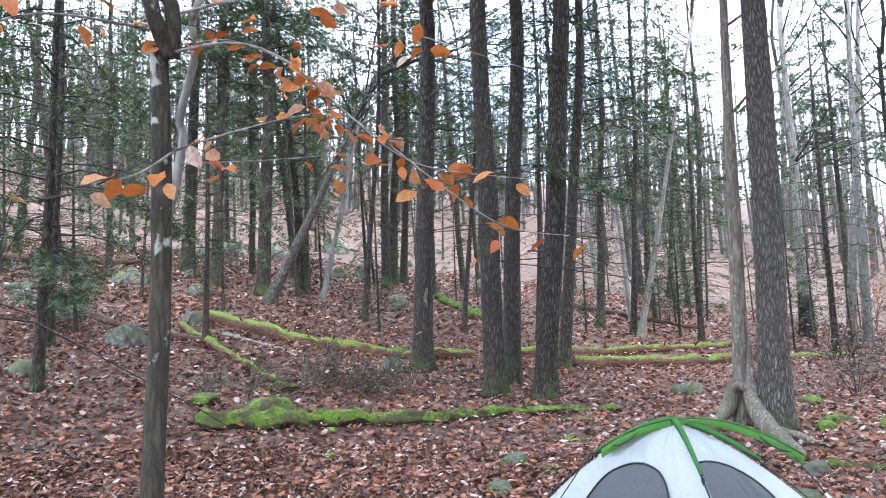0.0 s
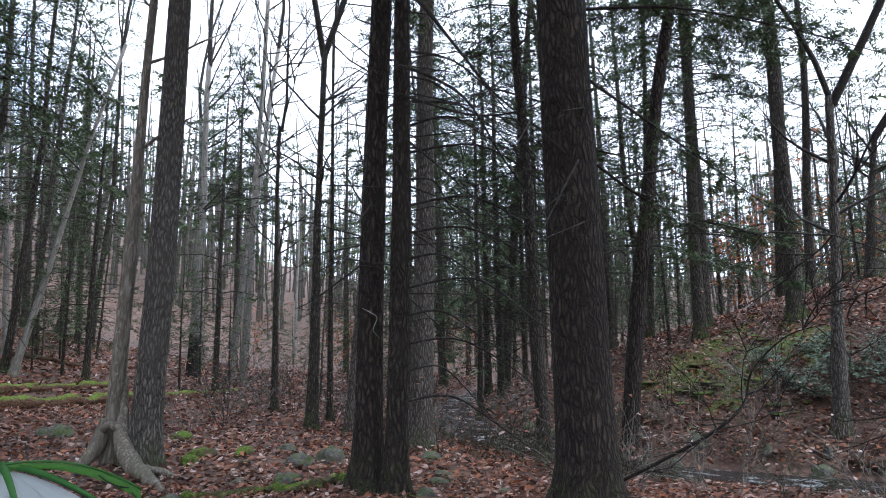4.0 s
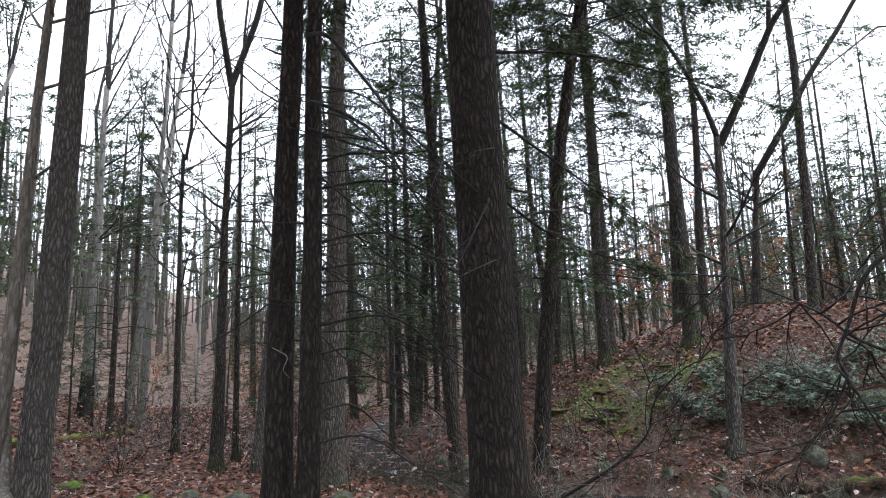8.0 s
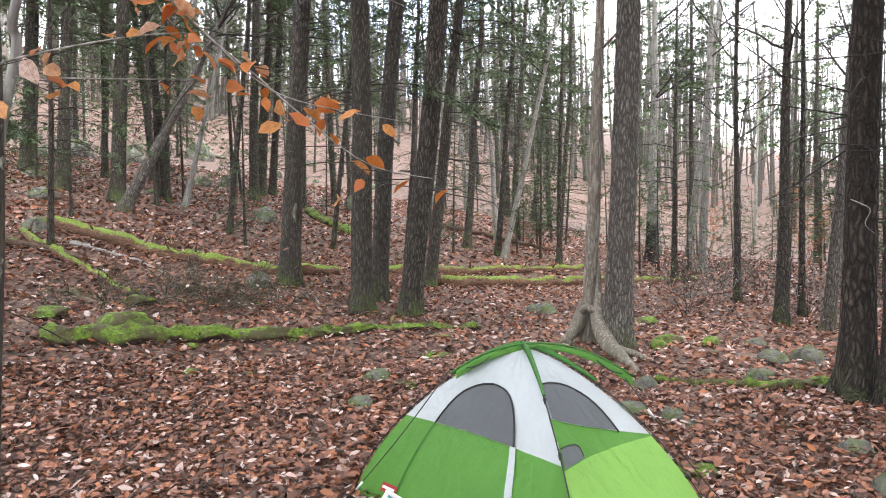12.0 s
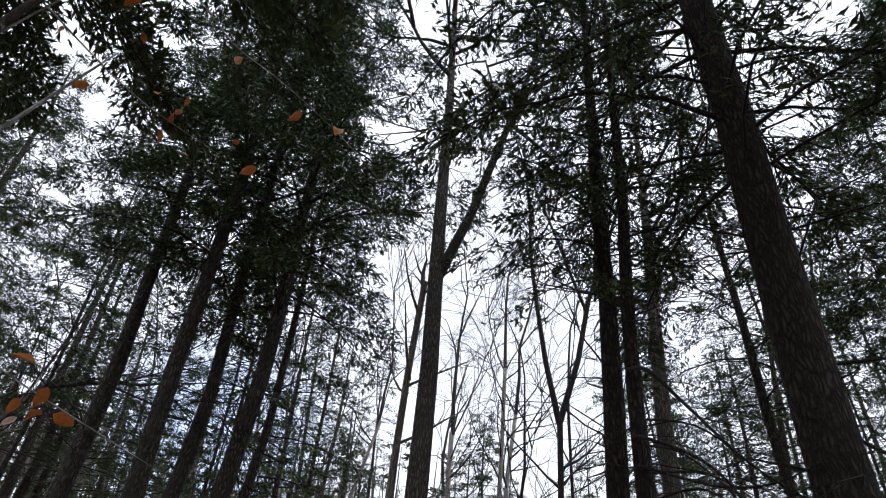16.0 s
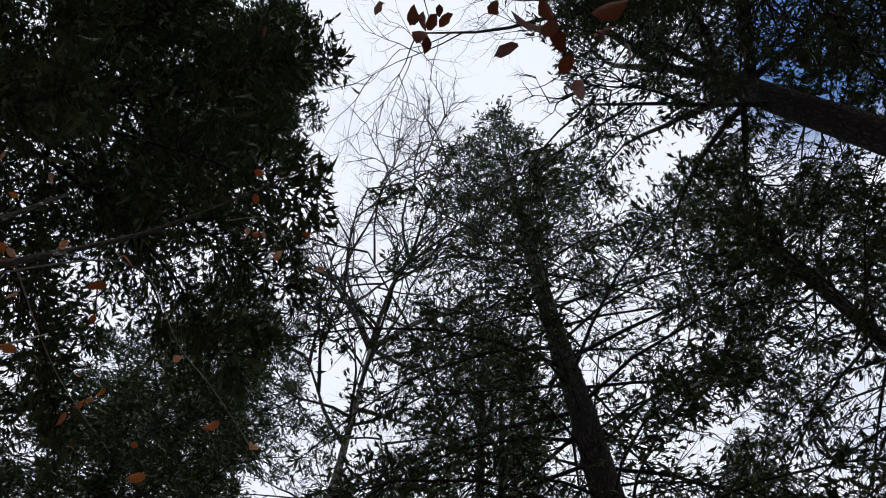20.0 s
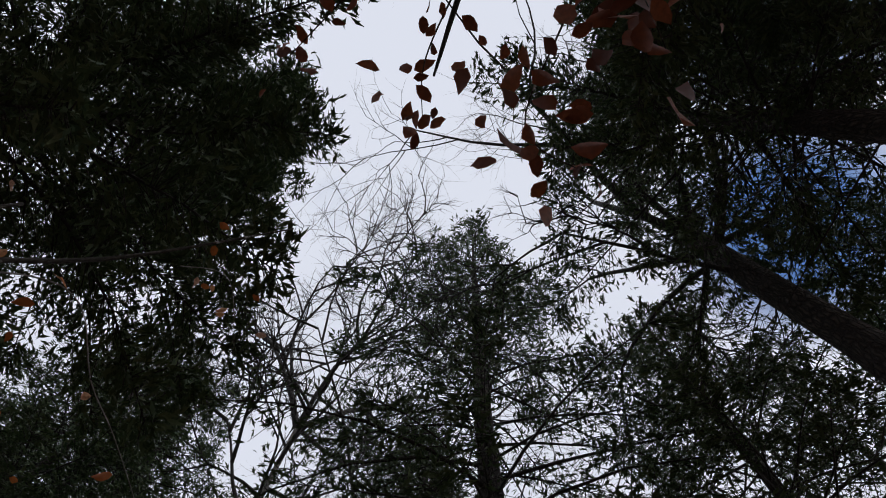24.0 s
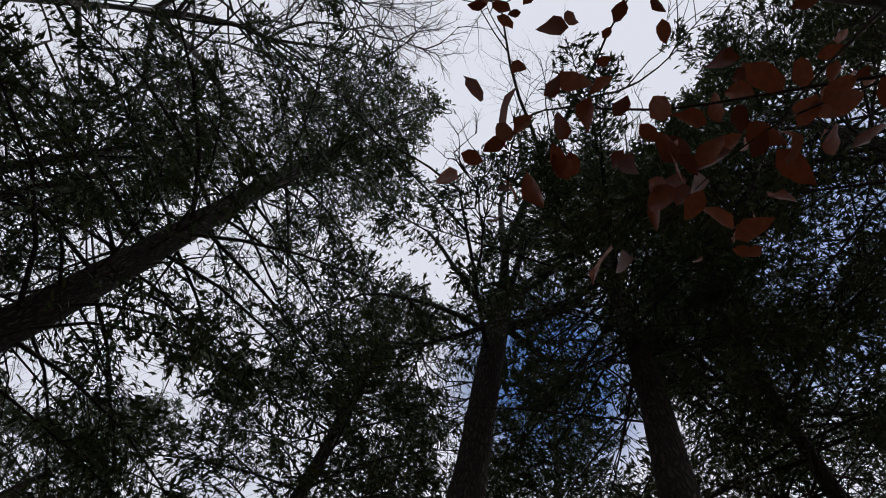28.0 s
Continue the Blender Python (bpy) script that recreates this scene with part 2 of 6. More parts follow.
M_SHADELEAF = k.done(c)
tr = k.t.nodes.new("ShaderNodeBsdfTranslucent")
k.t.links.new(c, tr.inputs["Color"])
mx = k.t.nodes.new("ShaderNodeMixShader")
mx.inputs["Fac"].default_value = 0.3
k.t.links.new(k.b.outputs[0], mx.inputs[1])
k.t.links.new(tr.outputs[0], mx.inputs[2])
k.t.links.new(mx.outputs[0], k.t.nodes["Material Output"].inputs["Surface"])
# darkest leaves stand in for shadowed gaps, palest ones for highlights
M_LITTER = leafy("fallen_leaf", [(0.0, (0.014, 0.007, 0.006)), (0.25, (0.088, 0.039, 0.027)), (0.5, (0.24, 0.103, 0.068)), (0.7, (0.37, 0.145, 0.08)), (0.8, (0.45, 0.16, 0.06)), (0.88, (0.46, 0.28, 0.225)), (1.0, (0.72, 0.60, 0.56))], 0.5, 0.08)
k = Mat("single_fallen_leaf", 0.5)
# palest stop again paints highlights on single leaves
c = k.ramp(k.each(), [(0.0, (0.04, 0.018, 0.013)), (0.3, (0.13, 0.05, 0.034)), (0.5, (0.24, 0.092, 0.058)), (0.72, (0.44, 0.15, 0.055)), (0.86, (0.44, 0.25, 0.18)), (1.0, (0.68, 0.56, 0.5))])
c = k.mix(k.rng(k.noise(60, 4), 0.4, 0.7, 0, 0.5), c, (0.12, 0.05, 0.028))
k.bump(k.noise(90, 3), 0.4, 0.004)
M_FALLEN = k.done(c)
M_RUST = leafy("rust_leaf", [(0.0, (0.25, 0.08, 0.03)), (0.6, (0.42, 0.16, 0.06)), (1.0, (0.5, 0.26, 0.12))], 0.6, 0.35)

k = Mat("leaf_strewn_ground", 0.85)
c = k.ramp(k.cells(15, k.co, "F1", "Color"), [(0.3, (0.03, 0.014, 0.009)), (0.45, (0.13, 0.056, 0.033)), (0.56, (0.25, 0.115, 0.066)), (0.7, (0.34, 0.20, 0.135))])
# cell rims coloured dark to paint the shadow in gaps between leaves
c = k.mix(k.rng(k.cells(15), 0.42, 0.62, 0, 0.8), c, (0.03, 0.02, 0.016))
far = k.ramp(k.noise(2.6, 6, None, 0.75), [(0.38, (0.03, 0.018, 0.014)), (0.5, (0.15, 0.08, 0.056)), (0.62, (0.38, 0.26, 0.20))])
c = k.mix(0.15, c, k.ramp(k.cells(5, k.co, "F1", "Color"), [(0.3, (0.02, 0.012, 0.009)), (0.5, (0.14, 0.07, 0.048)), (0.7, (0.38, 0.25, 0.19))]))
c = k.mix(0.3, c, far)
c = k.mix(k.rng(k.noise(0.35, 4), 0.42, 0.7, 0, 0.35), c, (0.11, 0.075, 0.06))
c = k.mix(k.rng(k.noise(0.8, 5), 0.63, 0.72, 0, 0.55), c, (0.09, 0.12, 0.035))
dist = k.t.nodes.new("ShaderNodeVectorMath")
dist.operation = "DISTANCE"
dist.inputs[1].default_value = (16.6, 6.2, 1.2)
k.t.links.new(k.co, dist.inputs[0])
patch = k.math("SUBTRACT", k.noise(1.1, 6, None, 0.7), k.rng(dist.outputs["Value"], 0.8, 4.5, -0.10, 0.24))
c = k.mix(k.rng(patch, 0.48, 0.58, 0, 0.9), c, k.ramp(k.noise(16, 4), [(0.3, (0.06, 0.12, 0.012)), (0.7, (0.22, 0.34, 0.045))]))
c = k.mix(0.3, c, (0.055, 0.034, 0.027))
k.bump(k.math("ADD", k.cells(15), k.noise(4, 5)), -1.0, 0.08)
M_GROUND = k.done(c)

k = Mat("moss", 0.95)
c = k.ramp(k.noise(20, 5), [(0.3, (0.06, 0.11, 0.012)), (0.55, (0.15, 0.24, 0.03)), (0.8, (0.28, 0.36, 0.06))])
c = k.mix(k.rng(k.noise(3.5, 6, None, 0.7), 0.46, 0.55, 0, 0.85), c, (0.085, 0.06, 0.04))
c = k.mix(k.rng(k.math("ADD", k.up(), k.math("MULTIPLY", k.noise(9, 4), 0.9)), 0.55, 0.25), c, (0.045, 0.028, 0.018))
k.bump(k.noise(60, 4), 0.9, 0.03)
M_MOSS = k.done(c)

k = Mat("rotten_wood", 0.9)
v = k.scaled(3, 14, 14)
c = k.ramp(k.noise(2, 5, v), [(0.3, (0.05, 0.03, 0.02)), (0.55, (0.16, 0.085, 0.05)), (0.8, (0.27, 0.17, 0.11))])
c = k.mix(k.rng(k.math("ADD", k.math("MULTIPLY", k.up(), 0.45), k.noise(3.4, 6, None, 0.7)), 0.72, 0.84), c, k.ramp(k.noise(26, 4), [(0.3, (0.07, 0.12, 0.015)), (0.75, (0.26, 0.34, 0.05))]))
k.bump(k.noise(3, 5, v), 0.8, 0.05)
M_ROT = k.done(c)

k = Mat("barkless_log", 0.9)
v = k.scaled(3, 14, 14)
c = k.ramp(k.noise(2, 5, v), [(0.3, (0.035, 0.024, 0.018)), (0.55, (0.12, 0.07, 0.045)), (0.8, (0.24, 0.16, 0.11))])
c = k.mix(k.math("MULTIPLY", k.rng(k.up(), 0.2, 0.8), k.rng(k.noise(1.3, 4), 0.55, 0.62, 0, 0.8)), c, (0.12, 0.17, 0.03))
k.bump(k.noise(3, 5, v), 0.8, 0.05)
M_LOG = k.done(c)

k = Mat("lichened_stone", 0.9)
c = k.ramp(k.noise(6, 6), [(0.32, (0.06, 0.057, 0.05)), (0.5, (0.16, 0.155, 0.137)), (0.7, (0.36, 0.355, 0.32))])
c = k.mix(k.math("MULTIPLY", k.rng(k.noise(5, 5), 0.42, 0.55, 0, 0.9), k.rng(k.up(), -0.2, 0.5)), c, (0.085, 0.115, 0.032))
k.bump(k.math("ADD", k.noise(11, 6, None, 0.7), k.math("MULTIPLY", k.cells(7), 0.6)), 0.9, 0.06)
M_STONE = k.done(c)

k = Mat("stream_water", 0.08)
k.b.inputs["Specular IOR Level"].default_value = 0.6
# pale noise patches: white water, and glints painted into the colour
foam_glints = k.rng(k.noise(2.6, 6, k.scaled(1, 0.6, 1), 0.7), 0.52, 0.62, 0, 0.8)
k.t.links.new(k.rng(foam_glints, 0, 1, 0.08, 0.6), k.b.inputs["Roughness"])
k.bump(k.math("ADD", k.noise(7, 5, k.scaled(1, 1.8, 1), 0.7), k.math("MULTIPLY", foam_glints, 0.5)), 1.0, 0.22)
M_WATER = k.done(k.mix(foam_glints, (0.022, 0.02, 0.018), (0.62, 0.65, 0.68)))


def cloth(name, col, rough=0.6, weave=260, through=0.2):
    k = Mat(name, rough)
    c = k.mix(k.rng(k.noise(3, 3), 0.3, 0.7, 0, 0.25), col, tuple(0.72 * a for a in col))
    creases = k.math("ABSOLUTE", k.math("SUBTRACT", k.noise(2.2, 4, k.scaled(2.6, 2.6, 0.7), 0.6), 0.5), 0)
    k.bump(k.math("ADD", k.math("MULTIPLY", creases, 1.6), k.math("ADD", k.noise(7, 3, k.scaled(1, 1, 0.5)), k.math("MULTIPLY", k.noise(weave, 1), 0.08))), 0.55, 0.03)
    m = k.done(c)
    tr = k.t.nodes.new("ShaderNodeBsdfTranslucent")
    k.t.links.new(c, tr.inputs["Color"])
    mx = k.t.nodes.new("ShaderNodeMixShader")
    mx.inputs["Fac"].default_value = through
    k.t.links.new(k.b.outputs[0], mx.inputs[1])
    k.t.links.new(tr.outputs[0], mx.inputs[2])
    k.t.links.new(mx.outputs[0], k.t.nodes["Material Output"].inputs["Surface"])
    return m


M_GREEN = cloth("green_nylon", (0.085, 0.255, 0.035))
M_LIME = cloth("lime_nylon", (0.22, 0.45, 0.085))
M_DKGREEN = cloth("dark_green_nylon", (0.038, 0.165, 0.022))
M_GREYCLOTH = cloth("pale_grey_nylon", (0.52, 0.555, 0.565))
M_MESH = cloth("grey_mesh", (0.17, 0.18, 0.19), 0.8, 500, 0.4)
M_BLACK = Mat("black_plastic", 0.4).done((0.012, 0.012, 0.012))
M_SILVER = Mat("reflective_cord_sleeve", 0.3, 0.6).done((0.7, 0.72, 0.74))
M_REDTAG = Mat("red_label", 0.5).done((0.35, 0.025, 0.03))
M_WHITE = Mat("white_print", 0.5).done((0.8, 0.8, 0.78))

# helpers for building -----------------------------------------------------------------


class Build:
    """Collects vertices and faces for one mesh."""

    def __init__(self):
        self.v, self.f = [], []

    def tube(self, pts, radii, sides=6, wob=0.0, cap=True):
        pts = [Vector(p) for p in pts]
        base, last = len(self.v), len(pts) - 1
        side = Vector((1, 0, 0))
        for i, p in enumerate(pts):
            d = (pts[min(i + 1, last)] - pts[max(i - 1, 0)]).normalized()
            side = (side - d * side.dot(d))
            if side.length < 1e-3:
                side = d.orthogonal()
            side.normalize()
            up = d.cross(side)
            for j in range(sides):
                a = 2 * math.pi * j / sides
                r = radii[i]
                if wob:
                    r *= 1 + wob * noise.noise(Vector((3 * math.cos(a) + p.x * 7, 3 * math.sin(a) + p.y * 7, p.z * 1.3)))
                self.v.append(p + r * (math.cos(a) * side + math.sin(a) * up))
        for i in range(last):
            for j in range(sides):
                a, b = base + i * sides + j, base + i * sides + (j + 1) % sides
                self.f.append((a, b, b + sides, a + sides))
        if cap:
            self.f.append(tuple(base + last * sides + j for j in range(sides)))
            self.f.append(tuple(base + sides - 1 - j for j in range(sides)))

    def mesh(self, name, material, smooth=True):
        me = bpy.data.meshes.new(name)
        me.from_pydata([tuple(p) for p in self.v], [], self.f)
        me.materials.append(material)
        if smooth:
            me.polygons.foreach_set("use_smooth", [True] * len(me.polygons))
        return me


def array_mesh(name, verts, tris, material, smooth=False):
    """A mesh from numpy arrays of vertices (n, 3) and triangles (m, 3)."""
    me = bpy.data.meshes.new(name)
    me.vertices.add(len(verts))
    me.vertices.foreach_set("co", np.ascontiguousarray(verts, dtype=np.float32).ravel())
    me.loops.add(tris.size)
    me.loops.foreach_set("vertex_index", np.ascontiguousarray(tris, dtype=np.int32).ravel())
    me.polygons.add(len(tris))
    me.polygons.foreach_set("loop_start", np.arange(0, tris.size, 3, dtype=np.int32))
    me.polygons.foreach_set("loop_total", np.full(len(tris), 3, dtype=np.int32))
    me.update(calc_edges=True)
    me.materials.append(material)
    if smooth:
        me.polygons.foreach_set("use_smooth", [True] * len(tris))
    return me


def put(name, me, parent=None, label=""):
    ob = new(name, me)
    if parent is not None:
        ob.parent = parent
    return tagged(ob, label)


def scatter(shape, tri, places, frames, sizes):
    """Copies of a small shape (k, 3) at many places, each in its own frame (n, 3, 3) and size: vertices and triangles."""
    n, kk = len(places), len(shape)
    v = np.einsum("nij,kj->nki", frames, shape) * np.asarray(sizes)[:, None, None] + np.asarray(places)[:, None, :]
    f = tri[None] + (np.arange(n) * kk)[:, None, None]
    return v.reshape(-1, 3), f.reshape(-1, 3)


def frames_of(ax, up):
    """Frames with x along ax and z near up."""
    ax = ax / np.linalg.norm(ax, axis=1, keepdims=True)
    y = np.cross(up, ax)
    y /= np.linalg.norm(y, axis=1, keepdims=True) + 1e-9
    return np.stack([ax, y, np.cross(ax, y)], axis=2)


rng = np.random.default_rng(7)

# the lie of the land ------------------------------------------------------------------


def stream_x(y):
    return 11.85 + 0.15 * math.sin(y * 0.9) + (0.055 * (y - 5.5) ** 2 if y > 5.5 else 0.02 * (y - 5.5) ** 2 * (1 if y > -6 else 1))


def land(x, y):
    """Height of the ground."""
    p = -0.707 * x + 0.707 * y
    u = (min(p, 105) - 7.0) / 1.6
    h = 0.235 * 1.6 * (u if u > 30 else math.log1p(math.exp(u)))
    s = abs(x - stream_x(y))
    h += 3.1 * math.exp(-((x - 23.5) ** 2 / 70 + (y - 3.0) ** 2 / 90)) * (1 - math.exp(-(s / 3.2) ** 2))
    h -= 0.42 * math.exp(-(s / 1.1) ** 4) + 0.6 * math.exp(-(s / 4.5) ** 2)
    r = math.hypot(x, y)
    if r > 45:
        h += 0.11 * min(r - 45, 155)
    a = 1.0 if r > 6 else 0.45
    h += a * 0.10 * noise.noise(Vector((x * 0.35, y * 0.35, 0.3))) + 0.05 * noise.noise(Vector((x * 1.3, y * 1.3, 1.7)))
    return h


# ground --------------------------------------------------------------------------------
RINGS, SECT = 150, 320
radii = [0.25 * 1.0545 ** i for i in range(RINGS)]
gv = [(0.0, 0.0, land(0, 0))]
for r in radii:
    for j in range(SECT):
        a = 2 * math.pi * j / SECT
        gx, gy = r * math.sin(a), r * math.cos(a)
        gv.append((gx, gy, land(gx, gy)))
gf = [(0, 1 + j, 1 + (j + 1) % SECT) for j in range(SECT)]
for i in range(RINGS - 1):
    o = 1 + i * SECT
    for j in range(SECT):
        jj = (j + 1) % SECT
        gf.append((o + j, o + SECT + j, o + SECT + jj, o + jj))
me = bpy.data.meshes.new("ground")
me.from_pydata(gv, [], [tuple(reversed(q)) for q in gf])
me.materials.append(M_GROUND)
me.polygons.foreach_set("use_smooth", [True] * len(me.polygons))
ground = tagged(new("ground", me), "forest floor covered with brown fallen leaves and moss patches", "ground", kind="structure")

# stream
b = Build()
ys = [-14 + 0.5 * i for i in range(90)]
for y in ys:
    sx = stream_x(y)
    for w in (-1.5, -0.5, 0.5, 1.5):
        b.v.append(Vector((sx + w, y, -0.72)))
for i in range(len(ys) - 1):
    for j in range(3):
        q = i * 4 + j
        b.f.append((q, q + 1, q + 5, q + 4))
tagged(new("water", b.mesh("water", M_WATER)), "shallow dark stream running between leafy banks", "stream", kind="structure")

# trees ------------------------------------------------------------------------------------
def frond(n, reach, width):
    """A flat spray of n pointed leaflets set alternately on a short twig."""
    shape, tri = [], []
    for i in range(n):
        x0, sg = 0.05 + 0.85 * i / n, (1 if i % 2 else -1)
        ln, q = reach * (1 - 0.5 * i / n) * (1, 0.7, 0.9)[i % 3], len(shape)
        shape += [(x0 - width, 0.0, 0.0), (x0 + width, 0.0, 0.0), (x0 + 0.6 * ln, sg * ln, -0.08 + 0.05 * (i % 3))]
        tri.append((q, q + 1, q + 2) if sg > 0 else (q + 1, q, q + 2))
    q = len(shape)
    shape += [(0.78, 0.05, 0), (0.78, -0.05, 0), (1.04, 0, -0.03)]
    tri.append((q, q + 1, q + 2))
    return np.array(shape), np.array(tri)


FROND, FROND_T = frond(8, 0.34, 0.075)
WIDE, WIDE_T = frond(4, 0.46, 0.125)


def sprig(seed, blades):
    """An uneven little spray: a slim bent main blade and some narrow side blades."""
    g = random.Random(seed)
    shape = [(0, 0, 0), (0.5, 0.14, 0.03), (1.0, g.uniform(-0.12, 0.12), -0.10), (0.45, -0.13, 0.02)]
    tri = [(0, 3, 1), (3, 2, 1)]
    for i in range(blades):
        x0, sg = g.uniform(0.05, 0.75), (1 if i % 2 else -1)
        ln, an = g.uniform(0.28, 0.55), g.uniform(0.5, 1.1)
        q = len(shape)
        shape += [(x0 - 0.09, 0, 0), (x0 + 0.10, 0, 0), (x0 + ln * math.cos(an), sg * ln * math.sin(an), g.uniform(-0.16, 0.05))]
        tri.append((q, q + 1, q + 2) if sg > 0 else (q + 1, q, q + 2))
    return np.array(shape), np.array(tri)


SPRIGS = [sprig(i, 2) for i in range(4)]


def hemlock_crown(seed, low, radius, branches, per, size, fine=True):
    """Limbs and foliage of a hemlock 20 m high round a stem on the z axis: two meshes."""
    g = np.random.default_rng(seed)
    limbs = Build()
    pl, ax, sz = [], [], []
    for i in range(branches):
        u = (i + g.random()) / branches
        z = 20 * (low + (0.985 - low) * u)
        rel = (1 - u)
        ln = radius * (0.12 + 0.88 * min(1, rel * 1.25) ** 0.8) * g.uniform(0.6, 1.15)
        if u < 0.12:
            ln *= g.uniform(0.5, 1.0)
        a = i * 2.39996 + g.uniform(-0.5, 0.5)
        d = Vector((math.cos(a), math.sin(a), 0))
        side = Vector((-d.y, d.x, 0))
        rise, droop = g.uniform(0.05, 0.4), g.uniform(0.25, 0.6)
        sway = g.uniform(-0.25, 0.25)
        pts = []
        for k in range(5):
            s = k / 4
            pts.append(Vector((0, 0, z)) + d * (ln * s) + side * (ln * sway * s * s) + Vector((0, 0, ln * (rise * s - droop * s * s))))
        r0 = 0.008 + 0.0075 * ln
        use = pts if fine else pts[::2]
        limbs.tube(use, [r0 * (1 - 0.85 * k / (len(use) - 1)) for k in range(len(use))], 3, cap=False)
        n = max(4, int(per * ln / radius))
        if not fine:
            for m in range(n):
                s = 0.3 + 0.7 * g.random() ** 0.75
                k = min(3, int(s * 4))
                lat = g.normal(0, 0.3)
                p = pts[k].lerp(pts[k + 1], s * 4 - k) + side * lat + Vector((0, 0, -0.25 * abs(lat) + g.normal(0, 0.08)))
                fwd = d * g.uniform(0.4, 1.0) + side * (0.9 * np.sign(lat) * g.uniform(0.3, 1.0)) + Vector((0, 0, g.uniform(-0.45, 0.15)))
                pl.append(tuple(p)), ax.append(tuple(fwd)), sz.append(size * g.uniform(0.6, 1.3))
            continue
        # twigs stand off the limb in tufts, with gaps between them
        tufts = max(2, int(n / 9))
        for m in range(tufts):
            s = 0.22 + 0.78 * g.random() ** 0.7
            k = min(3, int(s * 4))
            root = pts[k].lerp(pts[k + 1], s * 4 - k)
            sg = 1 if m % 2 else -1
            reach = (0.12 + 0.30 * ln * (1.1 - s)) * g.uniform(0.4, 1.1)
            way = (d * g.uniform(0.3, 0.9) + side * sg * g.uniform(0.5, 1.0) + Vector((0, 0, g.normal(-0.12, 0.22)))).normalized()
            tip = root + way * reach + Vector((0, 0, -0.15 * reach))
            limbs.tube([root, tip], [0.007, 0.003], 3, cap=False)
            for q in range(9):
                w = g.uniform(0.15, 1.08)
                pl.append(tuple(root.lerp(tip, w) + Vector(g.normal(0, 0.06, 3))))
                ax.append(tuple(way + Vector(g.normal(0, 0.65, 3)) + Vector((0, 0, -0.15))))
                sz.append(size * g.uniform(0.55, 1.35))
    # dead, bare lower branches
    for i in range(40 if fine else 14):
        z = 20 * g.uniform(0.10, low + 0.12)
        a = g.uniform(0, 6.28)
        ln = g.uniform(0.5, 2.5)
        d = Vector((math.cos(a), math.sin(a), g.uniform(-0.25, 0.25)))
        e = Vector((0, 0, z)) + d * ln + Vector((0, 0, -0.2 * ln))
        m = Vector((0, 0, z)) + d * ln * 0.5 + Vector((g.normal(0, 0.1), g.normal(0, 0.1), 0.03))
        limbs.tube([Vector((0, 0, z)), m, e], [0.014, 0.009, 0.003], 3, cap=False)
        for j in range(4 if fine else 1):
            t = g.uniform(0.1, 0.95)
            q0 = m.lerp(e, t)
            limbs.tube([q0, q0 + Vector((g.normal(0, 0.25), g.normal(0, 0.25), g.normal(-0.05, 0.15)))], [0.004, 0.002], 3, cap=False)
    pl, ax, sz = np.array(pl), np.array(ax), np.array(sz)
    wild = 0.9 if fine else 0.35
    up = np.stack([g.normal(0, wild, len(pl)), g.normal(0, wild, len(pl)), np.ones(len(pl))], 1)
    fr, vs, fs, at = frames_of(ax, up), [], [], 0
    kinds = SPRIGS if fine else [(WIDE, WIDE_T)]
    for i, shape in enumerate(kinds):
        v, f = scatter(*shape, pl[i::len(kinds)], fr[i::len(kinds)], sz[i::len(kinds)])
        vs.append(v), fs.append(f + at)
        at += len(v)
    return limbs.mesh("branchwork", M_DEAD), array_mesh("crown", np.concatenate(vs), np.concatenate(fs), M_NEEDLE)


CROWNS = {
    "high": [hemlock_crown(11, 0.38, 2.8, 76, 230, 0.125), hemlock_crown(12, 0.44, 2.7, 72, 230, 0.125)],
    "full": [hemlock_crown(14, 0.38, 3.3, 112, 390, 0.125), hemlock_crown(15, 0.43, 3.2, 106, 390, 0.125)],
    "dense": [hemlock_crown(21, 0.36, 3.8, 165, 820, 0.138)],
    "thick": [hemlock_crown(22, 0.46, 3.5, 114, 560, 0.122)],
    "open": [hemlock_crown(31, 0.30, 3.7, 128, 400, 0.125)],
    "mid": [hemlock_crown(61, 0.34, 2.6, 62, 165, 0.14), hemlock_crown(62, 0.28, 2.6, 62, 165, 0.14)],
    "low": [hemlock_crown(41, 0.10, 4.4, 62, 110, 0.20), hemlock_crown(42, 0.18, 4.2, 58, 110, 0.20)],
    "far": [hemlock_crown(51, 0.26, 3.2, 62, 46, 0.32, False), hemlock_crown(52, 0.20, 3.1, 64, 44, 0.32, False)],
}


